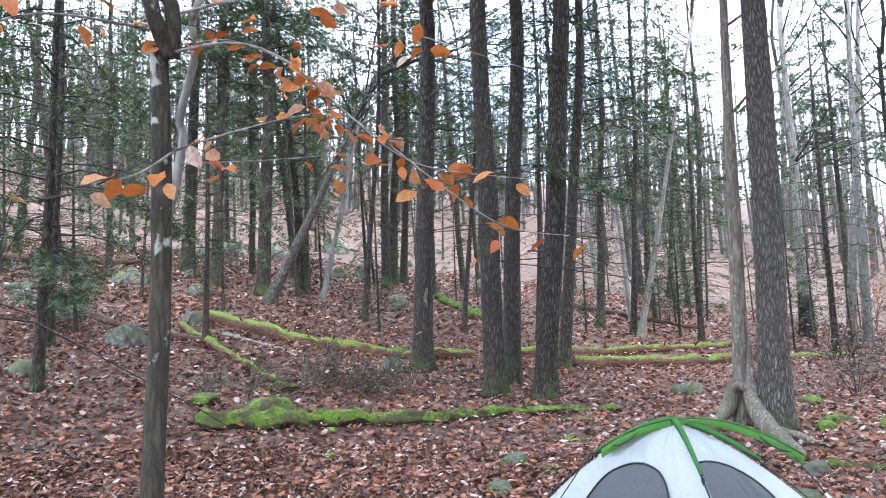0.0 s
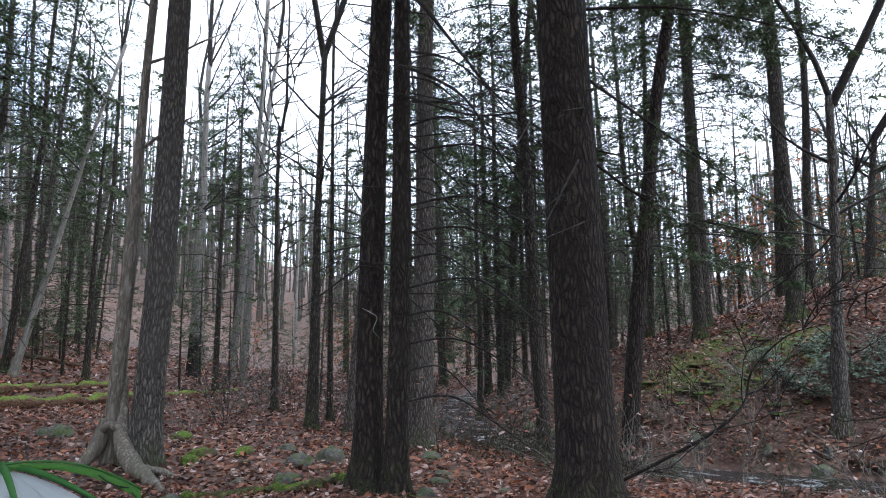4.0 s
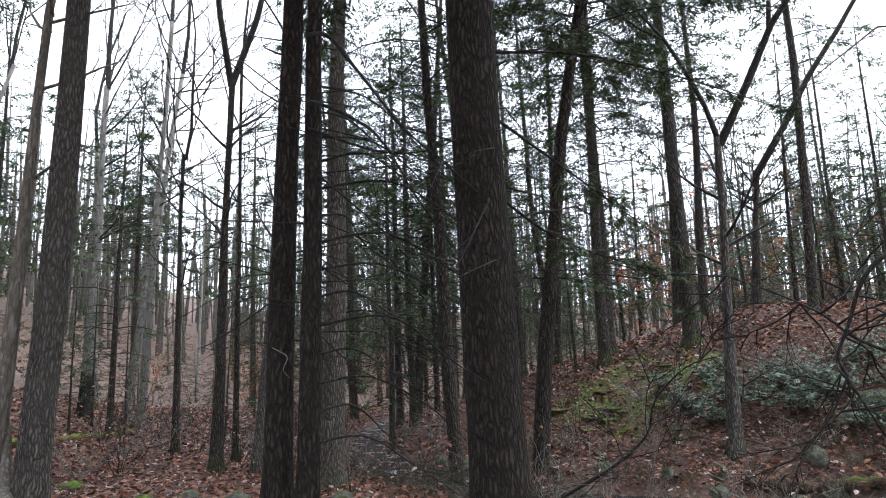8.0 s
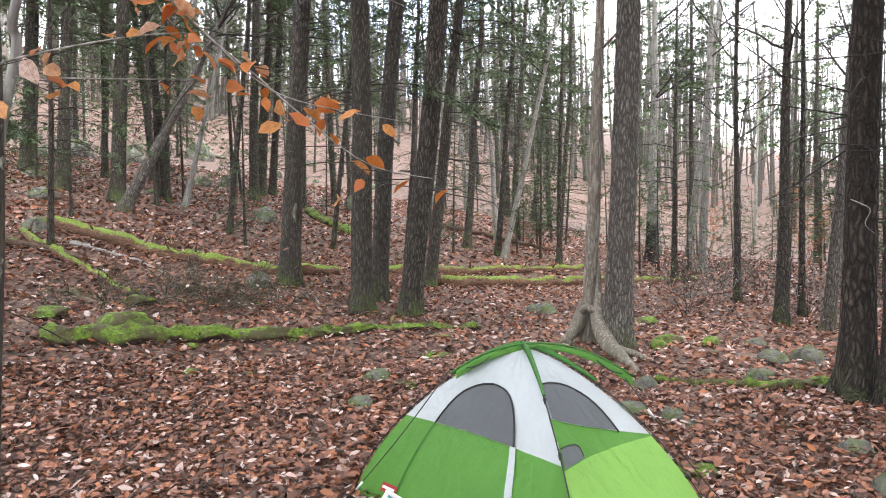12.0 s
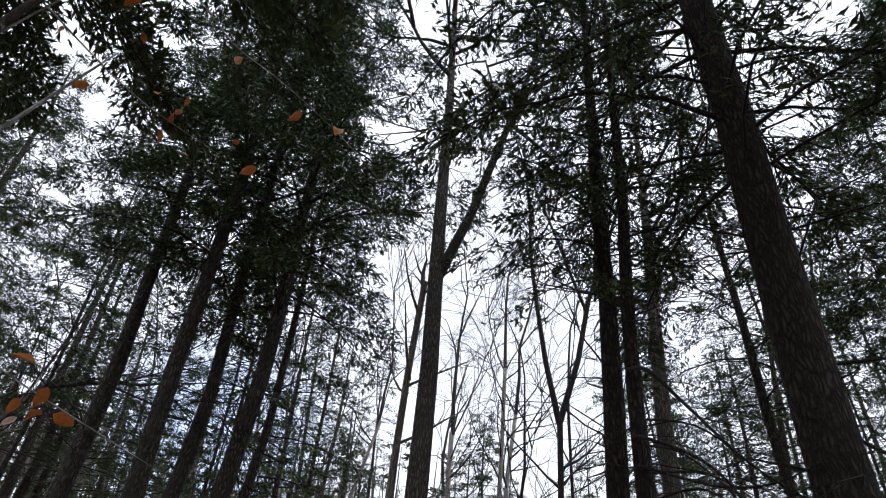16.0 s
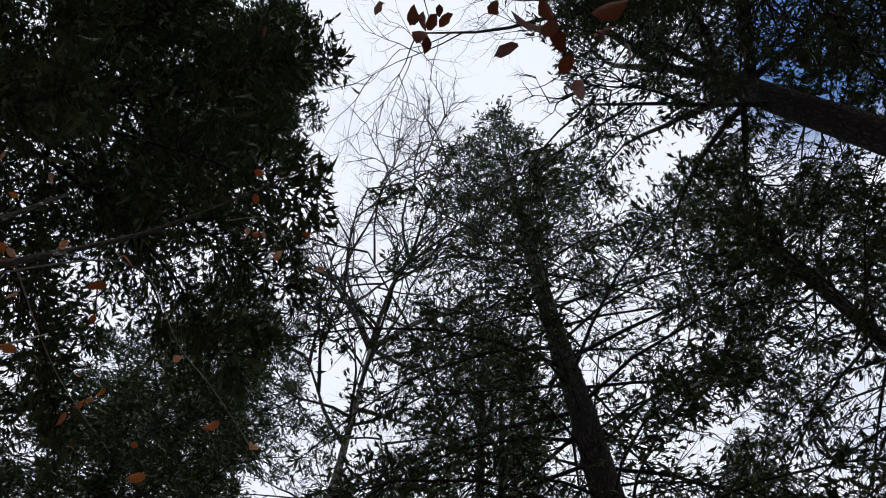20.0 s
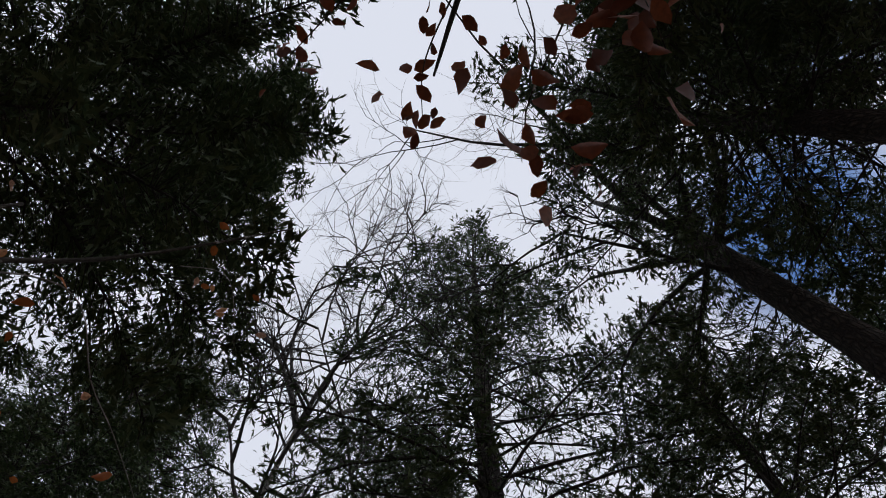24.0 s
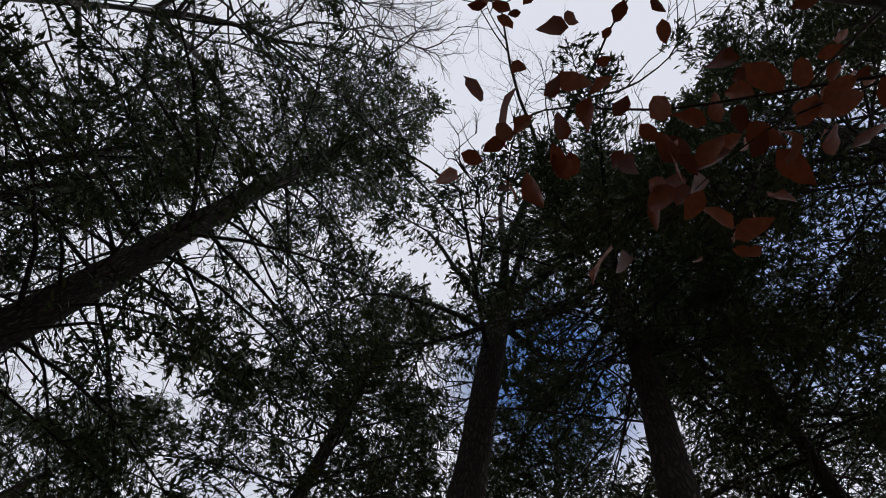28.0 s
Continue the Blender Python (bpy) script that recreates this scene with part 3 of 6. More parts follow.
def stem(height, dia, sides=14, flare=0.7, seed=0, top=0.04, bend=0.10):
    """A tapered trunk along z with root flare and slight bends."""
    g = random.Random(seed)
    ph, n = g.uniform(0, 6.28), g.choice((3, 4, 5))
    zs = [-0.35, -0.05, 0.08, 0.2, 0.38, 0.65, 1.0, 1.6, 2.4, 3.4]
    z = 4.6
    while z < height:
        zs.append(z)
        z *= 1.25
    zs.append(height)
    bx, by = g.uniform(0, 50), g.uniform(0, 50)
    v, f = [], []
    for z in zs:
        zz = max(z, 0)
        r = dia / 2 * max(top, (1 - zz / height) ** 0.68)
        r *= 1 + flare * 0.55 * math.exp(-zz / 0.30)
        amp = bend * min(1, zz / 4)
        cx = amp * noise.noise(Vector((bx, zz * 0.22, 0)))
        cy = amp * noise.noise(Vector((by, zz * 0.22, 9)))
        for j in range(sides):
            a = 2 * math.pi * j / sides
            rr = r * (1 + flare * 0.30 * math.exp(-zz / 0.22) * math.cos(n * a + ph) + 0.05 * noise.noise(Vector((math.cos(a) * 2 + bx, math.sin(a) * 2, zz * 0.8))))
            v.append((cx + rr * math.cos(a), cy + rr * math.sin(a), z))
    m = len(zs)
    for i in range(m - 1):
        for j in range(sides):
            a, c = i * sides + j, i * sides + (j + 1) % sides
            f.append((a, c, c + sides, a + sides))
    f.append(tuple((m - 1) * sides + j for j in range(sides)))
    return v, f


def tree_root(name, x, y, lean, turn, sink=0.0):
    root = new(name)
    d = Vector((lean[0], lean[1], 1)).normalized()
    q = Vector((0, 0, 1)).rotation_difference(d)
    root.matrix_world = Matrix.LocRotScale((x, y, land(x, y) - sink), q @ Euler((0, 0, turn)).to_quaternion(), None)
    return root


count = [0]


def hemlock(x, y, dia, lean=(0, 0), height=20, crown="high", bark=M_HEM, wide=1.0, label="", sides=14, flare=0.7, upright=0.8, upper=None):
    """A hemlock; above 7 m a leaning trunk turns upright by that share, or takes the lean upper."""
    count[0] += 1
    n = count[0]
    root = tree_root("hemlock_tree", x, y, lean, n * 1.7)
    v, f = stem(height, dia, sides, flare, n)
    q = root.matrix_world.to_quaternion().inverted()
    turn = Matrix.Identity(4).to_quaternion().slerp(Vector((0, 0, 1)).rotation_difference(q @ Vector((0, 0, 1))), upright)
    if upper:
        turn = Vector((0, 0, 1)).rotation_difference(q @ Vector((*upper, 1)).normalized())
    kink = Matrix.Translation((0, 0, 7)) @ turn.to_matrix().to_4x4() @ Matrix.Translation((0, 0, -7))
    if math.hypot(*lean) > 0.03 and height > 12:
        v = [tuple(Vector(p).lerp(kink @ Vector(p), min(1, max(0, (p[2] - 5.5) / 3)))) for p in v]
    else:
        kink = Matrix.Identity(4)
    me = bpy.data.meshes.new("trunk")
    me.from_pydata(v, [], f)
    me.materials.append(bark)
    me.polygons.foreach_set("use_smooth", [True] * len(me.polygons))
    put("trunk", me, root)
    lm, cm = CROWNS[crown][n % len(CROWNS[crown])]
    s = height / 20
    for nm, m in (("branchwork", lm), ("crown", cm)):
        o = tagged(put(nm, m, root), kind="stuff")
        o.matrix_basis = kink @ Matrix.Diagonal((s * wide, s * wide, s, 1))
    tagged(root, label or "tall hemlock with a rough brown trunk and dark green crown", "tree", "forest trees")
    return root


def grow(b, g, p, d, length, r, depth, sides, spread=0.6, up=0.25, wig=0.13, fine=1.0):
    """A bare limb with its forks and twigs."""
    n = 5 if depth > 1 else 3
    pts, rad = [p], [r]
    q, e = p.copy(), d.copy()
    for i in range(n):
        e = (e + Vector((g.gauss(0, wig), g.gauss(0, wig), up * 0.25 + g.gauss(0, wig * 0.6)))).normalized()
        q = q + e * (length / n)
        pts.append(q.copy())
        rad.append(r * (1 - (0.62 if depth else 0.9) * (i + 1) / n))
    b.tube(pts, rad, sides, cap=False)
    if depth == 0:
        return
    kids = 3 if depth > 1 else 4
    for i in range(kids + (1 if g.random() < 0.5 else 0)):
        s = g.uniform(0.35, 1.0) if i else 1.0
        k = min(n - 1, int(s * n))
        o = pts[k].lerp(pts[k + 1], s * n - k)
        axis = (pts[k + 1] - pts[k]).normalized()
        t = axis.orthogonal().normalized()
        t.rotate(Matrix.Rotation(g.uniform(0, 6.28), 3, axis))
        kd = (axis + t * g.uniform(0.4, 1.0) * spread * 1.6).normalized()
        grow(b, g, o, kd, length * g.uniform(0.5, 0.75), max(rad[min(k + 1, n)] * 0.78, 0.0065 * fine * depth ** 1.3), depth - 1, max(3, sides - 2), spread, up, fine=fine)


def hardwood(x, y, dia, lean=(0, 0), height=20, bark=M_GREY, fork=None, ways=(), label="", sides=14, seed=None, depth=4, flare=0.7, bare=0.5, upright=0.0, side=(), fine=0.6, spread=0.6):
    """A leafless tree: a trunk up to its fork, then limbs (ways: their direction and length)."""
    count[0] += 1
    n = count[0] if seed is None else seed
    g = random.Random(n * 31 + 5)
    root = tree_root("bare_tree", x, y, lean, 0 if ways else n * 1.3)
    fork = fork or height * 0.62
    v, f = stem(fork, dia, sides, flare, n, 0.5 if fork < 15 else 0.3)
    q = root.matrix_world.to_quaternion().inverted()
    turn = Matrix.Identity(4).to_quaternion().slerp(Vector((0, 0, 1)).rotation_difference(q @ Vector((0, 0, 1))), upright)
    kink = Matrix.Translation((0, 0, 7)) @ turn.to_matrix().to_4x4() @ Matrix.Translation((0, 0, -7))
    bent = lambda p: Vector(p).lerp(kink @ Vector(p), min(1, max(0, (p[2] - 5.5) / 3)))
    v = [tuple(bent(p)) for p in v]
    me = bpy.data.meshes.new("trunk")
    me.from_pydata(v, [], f)
    me.materials.append(bark)
    me.polygons.foreach_set("use_smooth", [True] * len(me.polygons))
    put("trunk", me, root)
    b = Build()
    top = Vector((0, 0, fork - 0.15))
    r = dia * 0.25
    if not ways:
        a = g.uniform(0, 6.28)
        ways = [((0.05 * math.cos(a), 0.05 * math.sin(a), 1), (height - fork) * 0.95, 0.24 * dia)]
        ways += [((0.5 * math.cos(a + 2.1 * i), 0.5 * math.sin(a + 2.1 * i), 1), (height - fork) * g.uniform(0.4, 0.65), 0.11 * dia) for i in (1, 2)]
    for (dx, dy, dz), ln, *thick in ways:
        grow(b, g, top, Vector((dx, dy, dz)).normalized(), ln, thick[0] if thick else r, depth, 7, spread, 0.25 if spread < 0.6 else 0.05, wig=0.10 if thick else 0.13, fine=fine)
    for z, (dx, dy, dz), ln, thick in side:
        grow(b, g, Vector((0, 0, z)), Vector((dx, dy, dz)).normalized(), ln, thick, depth, 7, spread, 0.25 if spread < 0.6 else 0.05, wig=0.07, fine=fine)
    for i in range(7):
        z = fork * g.uniform(bare, 0.97)
        a = g.uniform(0, 6.28)
        grow(b, g, Vector((0, 0, z)), Vector((math.cos(a), math.sin(a), 0.6)).normalized(), height * g.uniform(0.08, 0.16), 0.09 * dia + 0.008, max(1, depth - 2), 4, fine=fine)
    b.v = [bent(p) for p in b.v]
    # living limbs take the darker twig bark, a silhouette's shade put into colour
    tagged(put("branchwork", b.mesh("branchwork", bark if bark is M_BARE else M_DEAD), root), kind="stuff")
    tagged(root, label or "leafless hardwood tree with pale grey bark", "tree", "forest trees")
    return root


hardwood(-5.52, 21.06, 0.36, (0.50, 0.060), height=13, fork=8.2, ways=[((0.75, 0.05, 0.75), 4.0, 0.09), ((0.5, 0.2, 0.8), 2.5, 0.07)], bark=M_OAK, label="strongly leaning dead tree with bleached upper trunk")
hemlock(-6.1, 22.69, 0.46, (0.05, 0.012), height=21, crown="full", wide=1.15)
hemlock(-0.64, 14.36, 0.42, (0.066, 0.001), height=22, crown="high")
hemlock(0.72, 12.60, 0.40, (0.022, -0.002), height=24, crown="full")
hemlock(1.13, 13.79, 0.36, (0.080, -0.009), height=23.5, crown="full")
hemlock(1.58, 12.47, 0.40, (0.120, -0.020), height=23, crown="full")
hemlock(2.50, 15.60, 0.28, (0.130, -0.026), height=19, crown="mid")
hardwood(4.08, 10.13, 0.24, (0.058, -0.025), height=10, bark=M_BARE, fork=9.2, flare=0.3, depth=2, label="slanting half-dead tree with peeling pale bark", sides=18)
hardwood(4.34, 9.64, 0.43, (0.049, -0.023), height=27, bark=M_OAK, fork=19.8, upright=1.0, sides=20, depth=5, fine=1.1, spread=0.8, bare=0.75,
ways=[((-0.75, 0.1, 1.2), 6.0, 0.105), ((-0.15, 0.5, 1.5), 6.4, 0.11), ((0.5, -0.35, 1.4), 6.2, 0.11), ((0.8, 0.4, 0.9), 5.4, 0.085), ((-0.3, -0.8, 1.2), 5.6, 0.085)],
side=[(9.1, (1.88, -1.36, 6.1), 8.0, 0.11), (16.5, (0.9, 0.2, 0.9), 4.0, 0.07), (15.0, (-0.8, 0.3, 1.0), 3.4, 0.06), (17.5, (-0.2, -0.9, 1.0), 3.6, 0.06)],
label="tall bare oak with furrowed grey bark and forked crown")
hardwood(13.30, 25.80, 0.44, (0.030, -0.016), height=21, bark=M_BLACKFOOT, label="pale grey tree with a black foot")
hardwood(6.02, 21.87, 0.22, (0.237, -0.065), height=17)
hemlock(5.02, 22.96, 0.27, (0.092, -0.020), height=18, crown="mid")
hemlock(5.95, 22.36, 0.21, (0.095, -0.025), height=18, crown="mid")
hemlock(-2.37, 19.25, 0.16, (0.107, 0.013), height=17, crown="high")
hemlock(0.39, 19.39, 0.14, (0.122, -0.002), height=14, crown="mid")
hemlock(2.55, 18.61, 0.17, (0.093, -0.013), height=17)
hemlock(2.46, 19.44, 0.14, (0.075, -0.010), height=16, crown="mid")
hemlock(-2.35, 29.91, 0.44, (0.077, 0.006), height=20, crown="mid")
hemlock(-1.92, 30.94, 0.35, (0.073, 0.005), height=19, crown="mid")
hemlock(-7.88, 23.24, 0.34, (0.063, 0.021), height=20, crown="full")
hemlock(-10.26, 27.04, 0.52, (0.058, 0.022), height=21, crown="mid")
hardwood(-4.23, 23.29, 0.19, (0.239, 0.043), height=14)
hemlock(-16.46, 26.13, 0.33, (0.081, 0.051), height=17, crown="mid")
hardwood(13.64, 23.60, 0.33, (0.112, -0.065), height=22)
hemlock(-7.69, 37.45, 0.28, (0.073, 0.015), height=18, crown="mid")
hemlock(-10.67, 37.75, 0.35, (0.051, 0.014), height=18, crown="mid")
hemlock(-1.38, 48.82, 0.36, (0.080, 0.002), height=17, crown="mid")
hemlock(2.45, 46.89, 0.38, (0.080, -0.004), height=18, crown="mid")
hemlock(12.42, 38.28, 0.30, (0.118, -0.038), height=18, crown="mid")
hemlock(11.38, 31.08, 0.27, (0.086, -0.031), height=18, crown="mid")
hemlock(-15.80, 34.42, 0.28, (0.019, 0.009), height=16, crown="mid")
hardwood(8.96, 12.09, 0.27, (0.027, -0.020), height=20, fork=8.4, bark=M_HEM, ways=[((-0.25, 0.1, 2.2), 8.0, 0.075), ((0.45, -0.3, 2.0), 8.5, 0.08)], label="bare tree with a dark trunk forking high up")
hardwood(10.24, 13.14, 0.15, (0.014, -0.011), height=16, bark=M_HEM, depth=3)
hardwood(9.97, 15.01, 0.19, (0.016, -0.011), height=12, bark=M_HEM)
hardwood(9.31, 11.25, 0.24, (0.064, -0.055), height=15, bark=M_OAK, depth=3, label="leaning bare tree with a pale worn foot")
hemlock(5.54, 6.34, 0.34, (0.026, -0.024), height=18.5, bark=M_RED, sides=20, crown="high", upright=0.0, flare=1.3)
hemlock(5.61, 5.93, 0.26, (0.028, -0.028), height=17.5, bark=M_RED, sides=20, crown="high", upright=0.0, flare=1.0)
hardwood(8.94, 8.84, 0.44, (0.028, -0.029), height=25, fork=17, bark=M_OAK, sides=20, label="tall hardwood with deeply ridged bark by the stream")
hemlock(12.34, 8.52, 0.31, (-0.018, 0.024), height=20, crown="high")
hemlock(6.60, 3.99, 0.64, (-0.05, -0.03), height=26, crown="open", bark=M_RED, sides=28, upper=(-0.117, -0.048), label="large hemlock with deeply furrowed reddish dark bark")
hemlock(11.81, 6.39, 0.33, (0.056, -0.115), height=19, bark=M_RED, crown="thick", upper=(0.10, -0.20), label="dark leaning hemlock with a broken stub by the stream")
hemlock(19.49, 7.82, 0.38, (0.004, -0.011), height=17, crown="full")
hemlock(20.67, 10.08, 0.23, (0.021, -0.043), height=16, crown="mid")
hardwood(13.41, 22.22, 0.32, (0.044, -0.026), height=24)
hardwood(16.50, 31.08, 0.37, (-0.022, 0.012), height=20)
hemlock(18.55, 5.15, 0.42, (0.0, -0.001), height=20, crown="mid")
hemlock(23.24, 5.98, 0.29, (0.012, -0.049), height=18, crown="mid")
hemlock(23.98, 7.05, 0.42, (0.016, -0.058), height=19, crown="mid")
hardwood(14.15, 3.35, 0.29, (0.013, -0.061), height=15, fork=6.2, bark=M_OAK, ways=[((-0.2, 0.73, 2.6), 4.5, 0.06), ((0.15, -1.28, 2.1), 6.5, 0.09)], label="forked bare tree standing in laurel on the bank")
hardwood(24.57, 4.66, 0.35, (0.019, -0.110), height=15, fork=4.8, ways=[((0.06, -0.55, 1.0), 9.0, 0.13)], bark=M_HEM)
hemlock(18.51, 7.58, 0.34, (0.006, -0.014), height=20, crown="mid")
hemlock(21.32, 2.56, 0.28, (0.005, -0.045), height=19, crown="mid")
hemlock(23.43, 21.79, 0.29, (-0.002, 0.002), height=16, crown="mid")
hemlock(24.20, 11.97, 0.29, (-0.029, 0.058), height=18, crown="mid")
hemlock(-6.20, 10.30, 0.16, (0.05, 0.0), height=11, crown="low", label="hemlock with low drooping green branches")
hemlock(-7.60, 13.00, 0.18, (0.03, 0.0), height=12, crown="low", label="hemlock with low drooping green branches")
hemlock(-5.20, 14.60, 0.12, (0.03, 0.0), height=9, crown="low", label="hemlock with low drooping green branches")
hemlock(-10.5, 14.00, 0.2, (0.03, 0.0), height=13, crown="low", label="hemlock with low drooping green branches")
hemlock(17.7, 30.2, 0.3, (0.02, 0.0), height=17, crown="full", wide=1.35, label="bushy hemlock with a pointed crown on the far flat")
hemlock(24.0, 29.5, 0.3, (0.02, 0.0), height=17, crown="mid")
hemlock(14.9, 15.3, 0.26, (0.02, 0.0), height=17, crown="full", wide=0.9)
hemlock(18.9, 14.8, 0.28, (0.02, 0.01), height=16, crown="high", wide=1.2)
hemlock(20.9, 17.0, 0.3, (0.01, 0.0), height=17, crown="high", wide=1.2)
hemlock(22.5, 15.0, 0.26, (0.02, -0.02), height=15, crown="high", wide=1.2)
# trees over and behind the camera; M_RED gives most their shade by colour
hardwood(4.60, -2.10, 0.80, (-0.02, 0.02), 24, M_RED, fork=14.2, depth=5, fine=0.55, spread=0.8, sides=20, bare=0.85,
         ways=[((-0.8, 0.6, 1.2), 6.5, 0.10), ((-0.1, 0.2, 1.2), 6.0, 0.11), ((-0.5, -0.5, 1.0), 5.5, 0.08)],
         side=[(13.4, (0.9, -0.7, 0.5), 2.6, 0.09), (12.6, (0.1, 1.0, 0.5), 3.6, 0.06), (11.5, (-0.5, 0.7, 0.6), 3.2, 0.05)],
         label="crooked bare hardwood with bark darkened for shade and broken limb")
hemlock(7.49, -0.52, 0.40, (0.0, 0.006), 20, "full", bark=M_RED)
hemlock(2.85, -3.60, 0.50, (-0.03, 0.06), 22, "thick", bark=M_RED)
hemlock(2.55, -6.30, 0.36, (0.0, 0.03), 20, "thick", bark=M_RED)
hemlock(7.20, -5.40, 0.40, (0.0, 0.02), 20, "full", bark=M_RED)
hemlock(-4.75, 4.50, 0.42, (0.16, 0.03), 20, "dense", wide=1.1, upright=0.3)
hemlock(-5.5, -4.0, 0.40, (0.0, 0.0), 19, "high")
hemlock(-1.6, -5.2, 0.42, (0.02, 0.06), 20, "thick", bark=M_RED, upright=0.0, wide=1.15)

hemlock(11.2, 20.2, 0.2, (0.03, 0.0), height=11, crown="low", label="hemlock with low drooping green branches")
hemlock(8.0, 22.0, 0.2, (0.03, 0.0), height=10, crown="low", label="hemlock with low drooping green branches")
hemlock(17.3, 16.7, 0.22, (0.02, 0.0), height=14, crown="low", label="hemlock with low drooping green branches")
hemlock(16.9, 14.1, 0.2, (0.02, 0.0), height=13, crown="low", label="hemlock with low drooping green branches")
hemlock(21.0, 15.3, 0.22, (0.02, 0.0), height=14, crown="low", label="hemlock with low drooping green branches")


# understorey hemlocks beyond the stream, copies of two
lows = [hemlock(15.5, 16.5, 0.12, (0.02, 0), 8, "low", sides=8), hemlock(20.0, 14.2, 0.15, (0, 0.02), 10, "low", sides=8)]
g = random.Random(15)
for i in range(104):
    if i < 44:
        az, d = radians(g.uniform(36, 70)), g.uniform(19, 46)
    elif i < 72:
        az, d = radians(g.uniform(62, 102)), g.uniform(24, 50)
    else:
        az, d = radians(g.uniform(-38, 36)), g.uniform(23, 48)
        if i % 4 == 1:
            continue
    px, py = d * math.sin(az), d * math.cos(az)
    if abs(px - stream_x(py)) < 1.3 or i % 3 == 0:
        continue
    s = g.uniform(0.55, 1.25)
    if 22 < math.degrees(az) < 46:
        s *= 0.6
    o = copy_thing(lows[i % 2], Matrix.Identity(4))
    o.matrix_basis = Matrix.LocRotScale((px, py, land(px, py) - 0.05), Euler((g.gauss(0, 0.03), g.gauss(0.02, 0.03), g.uniform(0, 6.28))), (s, s, s))
    tagged(o, "small understorey hemlock with drooping green branches")
for i in range(9):
    az, d = radians(79 + 2.3 * i + g.uniform(-0.8, 0.8)), g.uniform(24, 33)
    px, py = d * math.sin(az), d * math.cos(az)
    s = g.uniform(0.9, 1.4)
    o = copy_thing(lows[i % 2], Matrix.Identity(4))
    o.matrix_basis = Matrix.LocRotScale((px, py, land(px, py) - 0.05), Euler((g.gauss(0, 0.03), g.gauss(0.02, 0.03), g.uniform(0, 6.28))), (s, s, s))
    tagged(o, "small understorey hemlock with drooping green branches")
# thin young hemlocks among the trunks on the near slope
for i in range(12):
    az, d = radians(g.uniform(-36, 20)), g.uniform(16, 32)
    px, py = d * math.sin(az), d * math.cos(az)
    s = g.uniform(0.5, 1.15) * (0.8 if d < 18 else 1.0)
    o = copy_thing(lows[i % 2], Matrix.Identity(4))
    o.matrix_basis = Matrix.LocRotScale((px, py, land(px, py) - 0.05), Euler((g.gauss(0, 0.03), g.gauss(0.02, 0.03), g.uniform(0, 6.28))), (s, s, s))
    tagged(o, "thin young hemlock with sparse feathery green branches")
# low thicket beyond the flat
for i in range(40):
    az, d = radians(g.uniform(9, 50)), g.uniform(21, 44)
    px, py = d * math.sin(az), d * math.cos(az)
    if abs(px - stream_x(py)) < 1.3:
        continue
    s = g.uniform(0.45, 0.75)
    o = copy_thing(lows[i % 2], Matrix.Identity(4))
    o.matrix_basis = Matrix.LocRotScale((px, py, land(px, py) - 0.05), Euler((g.gauss(0, 0.03), g.gauss(0.02, 0.03), g.uniform(0, 6.28))), (s, s, s))
    tagged(o, "small understorey hemlock with drooping green branches")
# hemlocks all round behind the camera, added mostly unseen to dim the light below
backs = [hemlock(-9.0, -3.0, 0.38, (0.02, 0), 20, "mid", sides=10), hemlock(6.0, -11.0, 0.42, (0, 0.02), 21, "high", sides=10)]
spots = [(-9.0, -3.0), (6.0, -11.0), (4.6, -2.1), (7.5, -0.4), (2.85, -3.6), (7.2, -5.4), (2.55, -6.3), (-4.7, 4.5), (-5.5, -4.0)]
while len(spots) < 28:
    az, d = radians(g.uniform(95, 315)), g.uniform(7.5, 26)
    px, py = d * math.sin(az), d * math.cos(az)
    if any((px - a) ** 2 + (py - c) ** 2 < 11 for a, c in spots) or abs(px - stream_x(py)) < 1.3:
        continue
    spots.append((px, py))
    s = g.uniform(0.85, 1.15)
    o = copy_thing(backs[len(spots) % 2], Matrix.Identity(4))
    o.matrix_basis = Matrix.LocRotScale((px, py, land(px, py) - 0.05), Euler((g.gauss(0, 0.03), g.gauss(0, 0.03), g.uniform(0, 6.28))), (s, s, s))

# further woods: copies of a few whole trees
# farther trees
protos = [hemlock(34, 44, 0.34, (0.03, 0), 20, "far", sides=8), hemlock(-31, 40, 0.28, (0.02, 0), 17, "far", sides=8),
          hemlock(40, 30, 0.22, (0.0, 0), 12, "far", sides=8),
          hardwood(28, 40, 0.26, (0.04, 0), 19, sides=8, depth=3), hardwood(18, 52, 0.3, (0, 0.02), 22, M_OAK, sides=8, depth=3),
          hardwood(-24, 50, 0.2, (0.08, 0), 16, M_HEM, sides=8, depth=3)]
g = random.Random(5)
made, tries = 0, 0
taken = []
